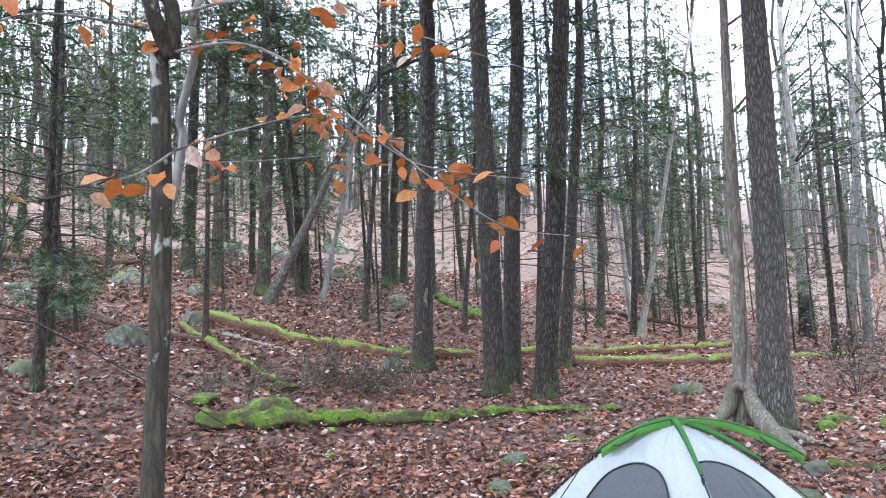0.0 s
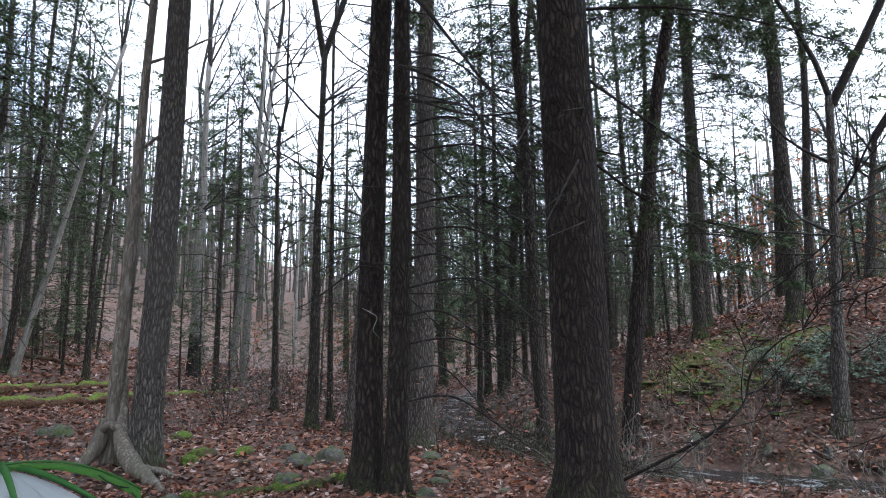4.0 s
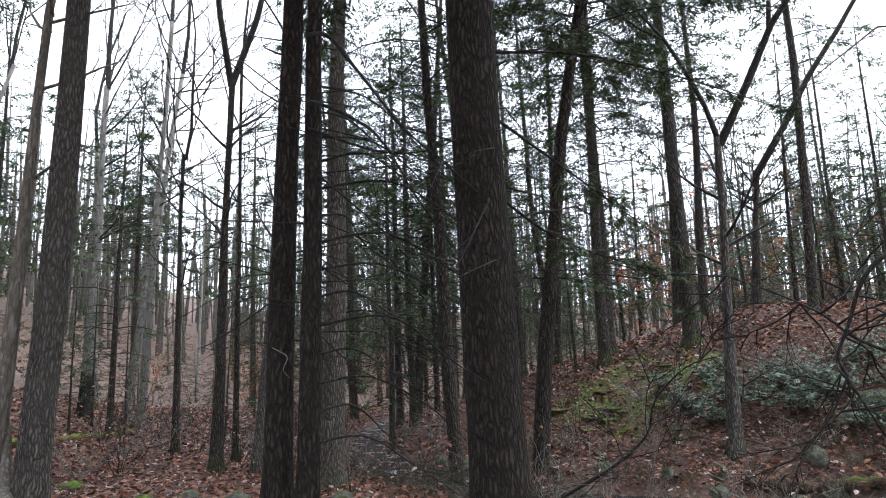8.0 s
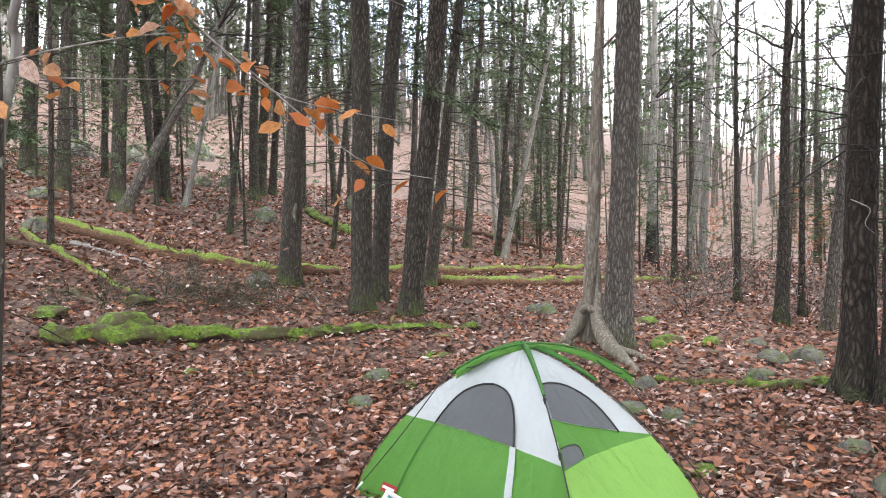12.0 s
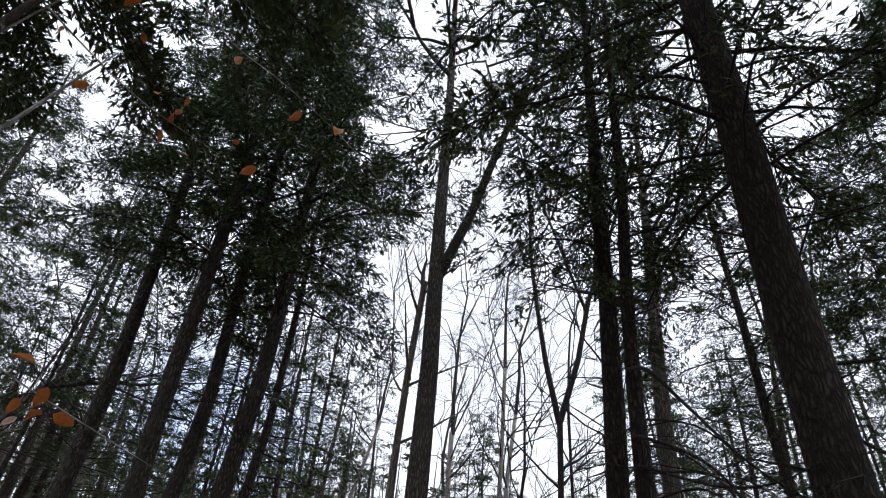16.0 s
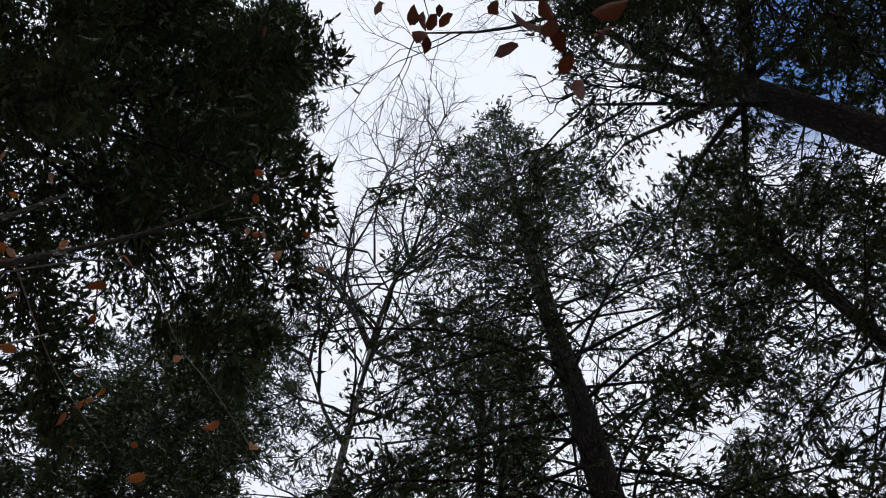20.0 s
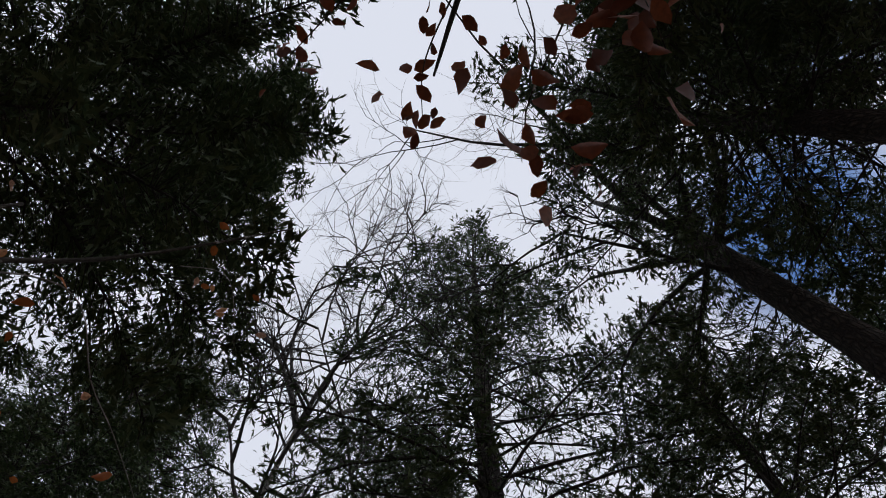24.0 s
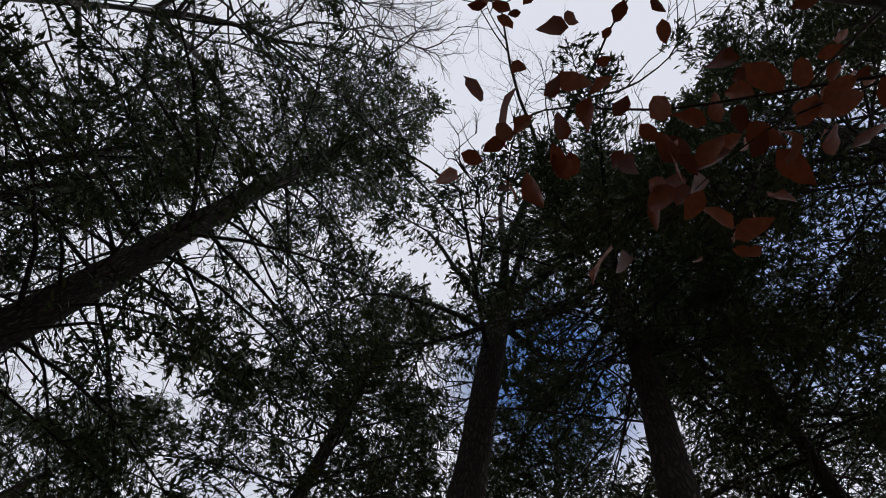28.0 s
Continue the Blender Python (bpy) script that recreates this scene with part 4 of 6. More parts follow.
while made < 190 and tries < 4000:
    tries += 1
    az, d = radians(g.uniform(-75, 125)), 24 + 75 * g.random() ** 1.25
    px, py = d * math.sin(az), d * math.cos(az)
    if abs(px - stream_x(py)) < 1.5 and py < 30 or any((px - a) ** 2 + (py - c) ** 2 < 3.2 for a, c in taken):
        continue
    if 1.12 < az < 1.75 and d < 33:
        continue
    taken.append((px, py))
    src = g.choices(protos, (6, 5, 1.5, 3, 2, 3) if az > 0.5 else (5, 4, 0.5, 4, 2, 3))[0]
    s = g.uniform(0.8, 1.2)
    if 0.40 < az < 0.80 or 1.12 < az < 1.30:
        # clearing along the stream: thin bare trees and young hemlocks only
        src = g.choices(protos[2:], (2 if d > 45 else 0, 3, 2, 3))[0]
        s *= 0.7
        if d < 36 or g.random() < 0.68:
            continue
    m = Matrix.LocRotScale((px, py, land(px, py) - 0.05), Euler((g.gauss(0, 0.03), 0.05 + g.gauss(0, 0.04), g.uniform(0, 6.28))), (s, s, s))
    o = copy_thing(src, m)
    o.scale = (s, s, s)
    made += 1

# far woods closing the view
g = random.Random(77)
b = Build()
pl, ax, sz = [], [], []
for i in range(2000):
    az, d = radians(g.uniform(-80, 130)), g.uniform(62, 150)
    x, y = d * math.sin(az), d * math.cos(az)
    z, h, r = land(x, y), g.uniform(12, 22), g.uniform(0.10, 0.26)
    lx, ly = g.gauss(0.03, 0.05) * h, g.gauss(0, 0.05) * h
    base, top = Vector((x, y, z - 0.2)), Vector((x + lx, y + ly, z + h))
    b.tube([base, base.lerp(top, 0.55) + Vector((g.gauss(0, 0.2), g.gauss(0, 0.2), 0)), top], [r, r * 0.7, 0.02], 4, cap=False)
    green = g.random() < 0.72
    for j in range(6 if green else 5):
        s = g.uniform(0.25, 1.0)
        p = base.lerp(top, s)
        a, ln = g.uniform(0, 6.28), (1.15 - s) * 3.4 + 0.4
        e = p + Vector((math.cos(a) * ln, math.sin(a) * ln, ln * (0.0 if green else 0.8)))
        b.tube([p, e], [0.05, 0.012], 3, cap=False)
        if green:
            for m in range(6):
                pl.append(tuple(p.lerp(e, g.uniform(0.3, 1.0)))), ax.append((math.cos(a) + g.gauss(0, 0.6), math.sin(a) + g.gauss(0, 0.6), g.gauss(-0.1, 0.2))), sz.append(g.uniform(0.8, 1.5))
far = tagged(new("far_woods", b.mesh("far_woods", M_OAK)), "distant slope crowded with thin grey trunks", "woods", kind="stuff")
up = np.stack([rng.normal(0, 0.4, len(pl)), rng.normal(0, 0.4, len(pl)), np.ones(len(pl))], 1)
v, f = scatter(WIDE, WIDE_T, np.array(pl), frames_of(np.array(ax), up), np.array(sz))
tagged(put("far_needles", array_mesh("far_needles", v, f, M_NEEDLE), far), "sparse dark green needles", kind="stuff")

# leaf litter --------------------------------------------------------------------------------------
LEAF = np.array([(0, 0, 0), (0.3, 0.26, 0.05), (0.7, 0.22, 0.06), (1, 0, -0.02), (0.7, -0.22, 0.06), (0.3, -0.26, 0.05)]) - np.array([0.5, 0, 0])
LEAF_T = np.array([(0, 5, 1), (1, 5, 4), (1, 4, 2), (2, 4, 3)])


def curled(wide, fold, curl, bias):
    """A fallen leaf's outline, folded along its midrib and curled along its length."""
    v = LEAF * np.array([1, wide, 0])
    v[:, 2] = fold * np.abs(v[:, 1]) + curl * v[:, 0] ** 2 + bias * v[:, 0] * v[:, 1]
    return v


FALLEN = [curled(1.0, 0.15, 0.2, 0.0), curled(1.25, -0.3, -0.35, 0.3), curled(0.85, 0.7, 0.6, -0.4), curled(1.1, -0.6, 0.5, 0.8), curled(0.6, 1.2, 0.3, 0.0)]


def litter(name, count_, r0, r1, a0, a1, size, label):
    g = np.random.default_rng(len(name) + count_)
    r = np.sqrt(g.uniform(r0 ** 2, r1 ** 2, count_))
    a = np.radians(g.uniform(a0, a1, count_))
    x, y = r * np.sin(a), r * np.cos(a)
    keep = [abs(px - stream_x(py)) > 1.15 for px, py in zip(x, y)]
    x, y = x[keep], y[keep]
    z = np.array([land(px, py) for px, py in zip(x, y)]) + g.uniform(0.012, 0.07, len(x))
    th = g.uniform(0, 6.28, len(x))
    axs = np.stack([np.cos(th), np.sin(th), g.normal(0, 0.30, len(x))], 1)
    ups = np.stack([g.normal(0, 0.55, len(x)), g.normal(0, 0.55, len(x)), np.ones(len(x))], 1)
    place_, fr, sizes, vs, fs, at = np.stack([x, y, z], 1), frames_of(axs, ups), g.uniform(0.5, 1.3, len(x)) * size, [], [], 0
    for i, shape in enumerate(FALLEN):
        v, f = scatter(shape, LEAF_T, place_[i::5], fr[i::5], sizes[i::5])
        vs.append(v), fs.append(f + at)
        at += len(v)
    tagged(new(name, array_mesh(name, np.concatenate(vs), np.concatenate(fs), M_LITTER)), label, "leaves", kind="stuff")


litter("leaf_litter", 90000, 1.2, 9, -62, 100, 0.082, "fallen brown and tan beech leaves covering the ground")
litter("leaf_litter", 75000, 9, 19, -60, 100, 0.108, "fallen brown leaves on the forest floor")
litter("leaf_litter", 20000, 0.3, 7, 96, 300, 0.12, "fallen brown leaves trodden round the camp")
litter("leaf_litter", 4000, 7, 15, 97, 299, 0.25, "fallen brown leaves under the hemlocks")
litter("leaf_litter", 1500, 0.2, 1.25, -62, 98, 0.09, "fallen brown leaves underfoot")
litter("leaf_litter", 58000, 19, 38, -45, 60, 0.165, "fallen brown leaves on the wooded slope")
litter("leaf_litter", 20000, 19, 28, 60, 98, 0.13, "fallen brown leaves on the rise beyond the stream")

# fallen logs -----------------------------------------------------------------------------------------


def smooth_path(pts, n):
    """Points along a smooth curve through pts."""
    p = [Vector(q) for q in pts]
    out = []
    for i in range(n + 1):
        s = i / n * (len(p) - 1)
        k = min(int(s), len(p) - 2)
        t = s - k
        a, b_, c_, d = p[max(k - 1, 0)], p[k], p[k + 1], p[min(k + 2, len(p) - 1)]
        out.append(0.5 * ((2 * b_) + (c_ - a) * t + (2 * a - 5 * b_ + 4 * c_ - d) * t * t + (3 * b_ - a - 3 * c_ + d) * t ** 3))
    return out


def log(pts, r0, r1, material, label, stubs=0, lift=0.45, wob=0.5, seed=1):
    g = random.Random(seed)
    xy = smooth_path([(x, y, 0) for x, y in pts], 40)
    path = [Vector((p.x, p.y, land(p.x, p.y) + lift * (r0 + (r1 - r0) * i / 40))) for i, p in enumerate(xy)]
    mid = path[20].copy()
    root = new("fallen_log")
    root.location = mid
    b = Build()
    rad = [(r0 + (r1 - r0) * i / 40) * (1 + 0.5 * noise.noise(Vector((i * 0.45, seed, 0))) + 0.4 * noise.noise(Vector((i * 1.7, seed, 5)))) for i in range(41)]
    for i, p in enumerate(path):
        p.x += 0.5 * r0 * noise.noise(Vector((i * 0.3, seed, 2)))
        p.y += 0.5 * r0 * noise.noise(Vector((i * 0.3, seed, 7)))
        p.z += 0.4 * r0 * noise.noise(Vector((i * 0.5, seed, 9)))
    rad[0] *= 0.6
    rad[-1] *= 0.5
    b.tube([p - mid for p in path], rad, 16, wob)
    put("log", b.mesh("log", material), root)
    for s in range(stubs):
        i = g.randrange(3, 38)
        b = Build()
        a, ln = g.uniform(-0.9, 0.9), g.uniform(0.12, 0.38)
        t = (path[i + 1] - path[i]).normalized()
        d = (Vector((0, 0, 1)) * math.cos(a) + t.cross(Vector((0, 0, 1))) * math.sin(a) + t * g.uniform(-0.4, 0.4)).normalized()
        q = path[i] - mid
        b.tube([q, q + d * (rad[i] + ln * 0.6), q + d * (rad[i] + ln) + t * 0.05], [min(0.03, 0.3 * r0), min(0.018, 0.2 * r0), 0.005], 5)
        put("branch_stub", b.mesh("branch_stub", M_ROT), root)
    return tagged(root, label, "log", "fallen logs")


log([(-3.42, 9.21), (-2.51, 9.49), (-1.60, 9.95), (-0.42, 10.29), (0.89, 11.17), (2.66, 11.33)], 0.165, 0.07, M_MOSS, "fallen log thickly covered with bright green moss", 3, 0.5, 0.8, 3)
log([(-1.75, 9.75), (-1.35, 10.6)], 0.08, 0.05, M_MOSS, "short mossy branch lying against the mossy log", 0, 0.9, 0.6, 4)
log([(-6.25, 17.4), (-4.47, 16.25), (-3.14, 15.48), (-1.88, 15.33), (-0.9, 15.2), (0.48, 15.9)], 0.17, 0.13, M_ROT, "long rotting log with moss on top and broken branch stubs", 12, 0.5, 0.5, 5)
log([(1.6, 16.9), (3.33, 18.0), (5.5, 19.4), (8.69, 21.26)], 0.14, 0.11, M_ROT, "mossy fallen trunk lying across the flat ground", 9, 0.6, 0.4, 6)
log([(2.75, 15.8), (5.75, 17.5), (9.0, 19.0), (12.13, 20.4)], 0.16, 0.12, M_ROT, "long mossy fallen trunk behind the tent", 4, 0.6, 0.35, 7)
log([(-11.42, 17.86), (-8.97, 16.56), (-6.85, 15.12), (-5.43, 14.57), (-4.53, 14.14)], 0.11, 0.07, M_LOG, "dark decaying log on the leafy slope", 4, 0.6, 0.4, 8)
log([(-6.3, 16.2), (-4.9, 14.2), (-4.0, 13.2), (-3.0, 12.05)], 0.10, 0.07, M_ROT, "broken mossy log lying downhill", 3, 0.6, 0.5, 9)
log([(-0.34, 26.5), (0.4, 24.2), (1.26, 21.9)], 0.16, 0.16, M_MOSS, "mossy log pointing down the slope", 0, 0.6, 0.4, 10)
log([(4.4, 28.4), (6.68, 26.47), (9.06, 24.94)], 0.13, 0.07, M_LOG, "thin dark fallen trunk on the slope", 3, 1.2, 0.3, 11)
log([(-17.5, 23.3), (-15.43, 24.11), (-13.56, 25.05), (-11.65, 27.0)], 0.17, 0.13, M_LOG, "dark log lying on the upper slope", 3, 0.7, 0.4, 12)
log([(3.84, 7.5), (4.53, 6.85), (5.1, 6.75), (5.62, 6.85)], 0.05, 0.075, M_MOSS, "thin mossy log between two tree bases", 0, 0.7, 0.6, 13)
log([(-5.1, 15.4), (-3.9, 14.9), (-2.9, 14.0)], 0.045, 0.02, M_PALE, "pale bare branch lying on leaves", 2, 1.2, 0.3, 14)
log([(-1.70, 6.49), (-0.86, 6.95), (-0.35, 7.05), (0.1, 7.3)], 0.014, 0.008, M_DEAD, "thin dark stick on the leaf litter", 0, 1.4, 0.2, 15)
log([(-5.0, 8.0), (-4.2, 7.7), (-3.6, 7.1)], 0.02, 0.01, M_DEAD, "thin dark stick on the leaf litter", 0, 1.4, 0.2, 16)
log([(13.3, 3.0), (13.4, 1.8), (13.8, 0.4)], 0.11, 0.09, M_LOG, "dark wet log beside the stream", 3, 0.9, 0.4, 17)
log([(4.9, 5.3), (5.25, 5.0), (5.5, 4.6)], 0.06, 0.03, M_MOSS, "mossy root fragment on the leaves", 0, 0.5, 0.8, 18)

# stones --------------------------------------------------------------------------------------------------


def stone(x, y, w, h, seed, material=M_STONE, label="lichen-covered grey boulder set in fallen leaves", squash=0.8, sub=3):
    bm = bmesh.new()
    bmesh.ops.create_icosphere(bm, subdivisions=sub, radius=1)
    for vv in bm.verts:
        d = vv.co.normalized()
        k_ = 1 + 0.30 * noise.noise(d * 1.3 + Vector((seed * 3.1, 0, 0))) + 0.16 * noise.noise(d * 3 + Vector((0, seed, 0))) + 0.06 * noise.noise(d * 9)
        vv.co = Vector((d.x * w / 2 * k_, d.y * w / 2 * squash * k_, max(d.z, -0.5) * h * 0.75 * k_))
    me = bpy.data.meshes.new("stone")
    bm.to_mesh(me)
    bm.free()
    me.materials.append(material)
    me.polygons.foreach_set("use_smooth", [True] * len(me.polygons))
    ob = new("stone" if material is M_STONE else "moss_clump", me)
    ob.matrix_world = pose(x, y, land(x, y) + 0.10 * h, 0, 0, seed * 47)
    return tagged(ob, label, "stone" if material is M_STONE else "moss", "stones" if material is M_STONE else "moss clumps")


stone(-6.4, 13.6, 0.75, 0.5, 1)
stone(-1.24, 14.0, 0.55, 0.35, 2, label="small mossy boulder beside a tree base")
stone(-6.2, 16.5, 0.6, 0.4, 3)
stone(-6.9, 11.2, 0.7, 0.25, 4, label="low flat stone half buried in leaves")
stone(0.59, 8.0, 0.42, 0.16, 5, label="low mossy stone half buried in leaves")
stone(0.33, 7.1, 0.36, 0.12, 6, label="low mossy stone half buried in leaves")
stone(4.4, 13.3, 0.6, 0.25, 7)
stone(5.9, 8.2, 0.46, 0.22, 8, label="pale grey boulder near two tree bases")
stone(6.5, 8.3, 0.5, 0.26, 9, label="mossy boulder against a tree base")
stone(3.6, 3.85, 0.25, 0.22, 10, label="mossy upright stone in the leaf litter")
stone(4.15, 4.8, 0.3, 0.12, 11, label="small mossy stone in the leaf litter")
stone(8.1, 9.3, 0.6, 0.3, 12)
stone(6.6, 6.2, 0.34, 0.12, 13)
stone(7.1, 6.6, 0.3, 0.12, 14)
stone(6.9, 5.4, 0.28, 0.1, 15)
stone(-10.3, 22.2, 1.1, 0.6, 16)
stone(-3.7, 31.8, 1.3, 0.7, 17)
stone(-7.0, 44.0, 2.2, 1.2, 18)
stone(-11.1, 34.8, 1.6, 0.8, 19)
stone(-9.1, 35.6, 1.4, 0.9, 20)
stone(1.6, 29.5, 1.2, 0.7, 21)
stone(-4.8, 30.6, 1.0, 0.5, 22)
stone(14.2, 2.0, 0.5, 0.3, 23, label="grey boulder on the stream bank")
stone(12.9, 3.4, 0.5, 0.3, 24, label="wet dark stone at the water's edge")
stone(11.0, 7.6, 0.6, 0.3, 25, label="wet dark stone at the water's edge")
stone(10.7, 6.6, 0.5, 0.3, 26, label="wet dark stone at the water's edge")
stone(12.6, 9.0, 0.7, 0.35, 27, label="wet dark stone at the water's edge")
stone(15.7, 1.0, 0.9, 0.5, 28, label="grey boulder on the stream bank")
g = random.Random(9)
for i in range(56):
    y = g.uniform(-3, 16)
    stone(stream_x(y) + g.choice((-1, 1)) * g.uniform(0.6, 1.6), y, g.uniform(0.18, 0.5), g.uniform(0.12, 0.3), 30 + i, label="wet dark stone at the water's edge", sub=2)
for i in range(26):
    a, d = radians(g.uniform(-35, 10)), g.uniform(22, 50)
    stone(d * math.sin(a), d * math.cos(a), g.uniform(0.4, 1.2), g.uniform(0.2, 0.6), 70 + i, sub=2)
for i in range(15):
    a, d = radians(g.uniform(20, 48)), g.uniform(6.5, 15)
    stone(d * math.sin(a), d * math.cos(a), g.uniform(0.15, 0.45), g.uniform(0.08, 0.2), 110 + i, sub=2)
GREENM = "low cushion of bright green moss"
for i, (x, y, w) in enumerate([(-2.76, 10.2, 0.75), (-3.8, 10.5, 0.6), (-2.95, 11.9, 0.6), (5.5, 10.2, 0.5), (6.0, 9.8, 0.4), (6.15, 12.2, 0.5), (5.1, 11.4, 0.4), (5.0, 9.6, 0.3)]):
    stone(x, y, w, 0.16 if i else 0.3, 150 + i, M_MOSS, GREENM)
for i in range(34):
    if i < 12:
        x, y = g.gauss(16.6, 1.4), g.gauss(6.1, 1.1)
    else:
        a, d = radians(g.uniform(-25, 48)), g.uniform(4.5, 13)
        x, y = d * math.sin(a), d * math.cos(a)
    stone(x, y, g.uniform(0.15, 0.5), 0.06, 160 + i, M_MOSS, GREENM, 0.7, 2)

# tent ------------------------------------------------------------------------------------------------------
TL, TN, TR, TB = Vector((0.16, 4.75, 0)), Vector((1.10, 2.93, 0)), Vector((2.15, 3.60, 0)), Vector((1.23, 5.40, 0))
TC, TH = Vector((1.20, 4.18, 0)), 1.045
tent = new("dome_tent")
tent.location = (TC.x, TC.y, land(TC.x, TC.y))


def rib(corner, zf):
    """A point on a corner's pole at that share of the height, about the tent's middle."""
    h = 1 - (1 - min(zf, 1) ** 1.4) ** (1 / 1.4)
    p = (corner - TC) * (1 - h)
    return Vector((p.x, p.y, TH * zf))


def wall_point(a, b_, u, zf, out=0.0):
    p = rib(a, zf).lerp(rib(b_, zf), u)
    n = ((a + b_) / 2 - TC).normalized()
    pull = 0.045 * math.sin(math.pi * u) * math.sin(math.pi * zf)
    crease = 0.006 * noise.noise(Vector((u * 9 + a.x, zf * 5, a.y))) + 0.011 * noise.noise(Vector((u * 17 + zf * 5, zf * 2.2, a.x * 3))) * math.sin(math.pi * u)
    return p + n * (out - pull + crease) + Vector((0, 0, out * 0.6))


def panel(name, a, b_, u0, u1, z0, z1, material, out=0.0, nu=40, nz=20, label=""):
    """A cloth panel between two poles; the limits may be numbers or functions."""
    fn = lambda q: q if callable(q) else (lambda s: q)
    u0, u1, z0, z1 = fn(u0), fn(u1), fn(z0), fn(z1)
    b = Build()
    for i in range(nz + 1):
        for j in range(nu + 1):
            s, t = i / nz, j / nu
            za, zb = z0(t), z1(t)
            zf = za + (zb - za) * s
            ua, ub = u0(zf), u1(zf)
            b.v.append(wall_point(a, b_, ua + (ub - ua) * t, zf, out))
    for i in range(nz):
        for j in range(nu):
            q = i * (nu + 1) + j
            b.f.append((q, q + 1, q + nu + 2, q + nu + 1))
    return put(name, b.mesh(name, material), tent, label)


def arch(c, half, z0, z1, side):
    def edge(zf):
        k_ = min(1, max(0, (zf - z0) / (z1 - z0)))
        return c + side * half * max(0, 1 - k_ ** 5) ** 0.5
    return edge


def seam(name, a, b_, c, half, z0, z1, r=0.006, both=True):
    pts = [wall_point(a, b_, arch(c, half, z0, z1, -1)(z0 + (z1 - z0) * math.sin(i / 12 * 1.5708)), z0 + (z1 - z0) * math.sin(i / 12 * 1.5708), 0.012) for i in range(13)] if both else []
    pts += [wall_point(a, b_, arch(c, half, z0, z1, 1)(z0 + (z1 - z0) * math.sin(i / 12 * 1.5708)), z0 + (z1 - z0) * math.sin(i / 12 * 1.5708), 0.012) for i in range(12, -1, -1)]
    b = Build()
    b.tube(pts, [r] * len(pts), 5)
    put(name, b.mesh(name, M_BLACK), tent, "dark grey zip seam")


SP = 0.54
panel("lower_wall", TL, TN, 0, 1, 0, SP, M_GREEN, label="bright green nylon wall")
panel("upper_wall", TL, TN, 0, 1, SP, 0.995, M_GREYCLOTH, label="pale grey nylon wall")
panel("window", TL, TN, arch(0.47, 0.255, SP, 0.80, -1), arch(0.47, 0.255, SP, 0.80, 1), SP, 0.80, M_MESH, 0.008, label="dark grey mesh window")
seam("window_seam", TL, TN, 0.47, 0.255, SP, 0.80)
panel("zip_flap", TL, TN, 0.70, 0.735, 0.02, SP, M_GREYCLOTH, 0.008, 3, 10, "narrow grey zip flap")
panel("wall_seam", TL, TN, 0.205, 0.212, 0.02, SP, M_DKGREEN, 0.006, 2, 10)
panel("lower_wall", TN, TR, 0, 1, 0, 0.52, M_LIME, label="lime green nylon wall")
panel("middle_wall", TN, TR, 0, 1, 0.52, lambda t: 0.72 - 0.19 * t, M_GREEN, label="green nylon wall")
panel("upper_wall", TN, TR, 0, 1, lambda t: 0.72 - 0.19 * t, 0.995, M_GREYCLOTH, label="pale grey nylon wall")
panel("window", TN, TR, 0.03, arch(0.03, 0.70, 0.57, 0.85, 1), lambda t: 0.715 - 0.135 * t, 0.85, M_MESH, 0.010, label="dark grey mesh window")
seam("window_seam", TN, TR, 0.03, 0.70, 0.57, 0.85, 0.006, False)
panel("vent", TN, TR, 0.02, arch(0.02, 0.24, 0.53, 0.60, 1), 0.525, 0.60, M_MESH, 0.010, 10, 6, "small mesh vent")
seam("vent_seam", TN, TR, 0.02, 0.24, 0.53, 0.60, 0.003, False)
panel("lower_wall", TR, TB, 0, 1, 0, SP, M_GREEN)
panel("upper_wall", TR, TB, 0, 1, SP, 0.995, M_GREYCLOTH)
panel("lower_wall", TB, TL, 0, 1, 0, SP, M_GREEN)
panel("upper_wall", TB, TL, 0, 1, SP, 0.995, M_GREYCLOTH)
for c_, nm in ((TL, 0), (TN, 1), (TR, 2), (TB, 3)):
    out = (c_ - TC).normalized()
    b = Build()
    path = [rib(c_, 0.012 + 0.985 * i / 18) + out * 0.014 + Vector((0, 0, 0.008)) for i in range(19)]
    b.tube(path, [0.0042] * 19, 6)
    pole = put("pole", b.mesh("pole", M_BLACK), tent, "dark bent tent pole")
    b = Build()
    path = [rib(c_, 0.80 + 0.2 * i / 8) + out * 0.02 + Vector((0, 0, 0.02)) for i in range(9)]
    b.tube(path, [0.010 + 0.010 * i / 8 for i in range(9)], 8)
    put("pole_sleeve", b.mesh("pole_sleeve", M_DKGREEN), tent, "dark green pole sleeve")
    for zf in (0.30, 0.58, 0.79):
        b = Build()
        p = rib(c_, zf)
        b.tube([p, p + out * 0.022 + Vector((0, 0, 0.014)), p + out * 0.03 + Vector((0, 0, -0.016))], [0.007, 0.010, 0.006], 6)
        put("pole_clip", b.mesh("pole_clip", M_BLACK), pole, "black plastic clip")
# the arched brow over the top
bl, br = Vector((0.785, 4.28, 0.90)) - TC, Vector((1.83, 3.95, 0.86)) - TC


def brow(s, drop):
    p = bl.lerp(br, s)
    p.z = p.z + (TH + 0.022 - (bl.z + br.z) / 2) * (1 - abs(2 * s - 1) ** 2.1)
    back = Vector((0.30, 0.95, 0)) * 0.16 * drop
    return p + back + Vector((0, 0, -0.055 * drop))


b = Build()
for i in range(25):
    s = i / 24
    deep = 0.028 + 0.026 * abs(2 * s - 1)
    for dr, dz in ((0.0, -deep), (-0.05, -0.5 * deep), (0.0, 0.0), (0.5, 0.008)):
        b.v.append(brow(s, dr) + Vector((0, 0, dz)))
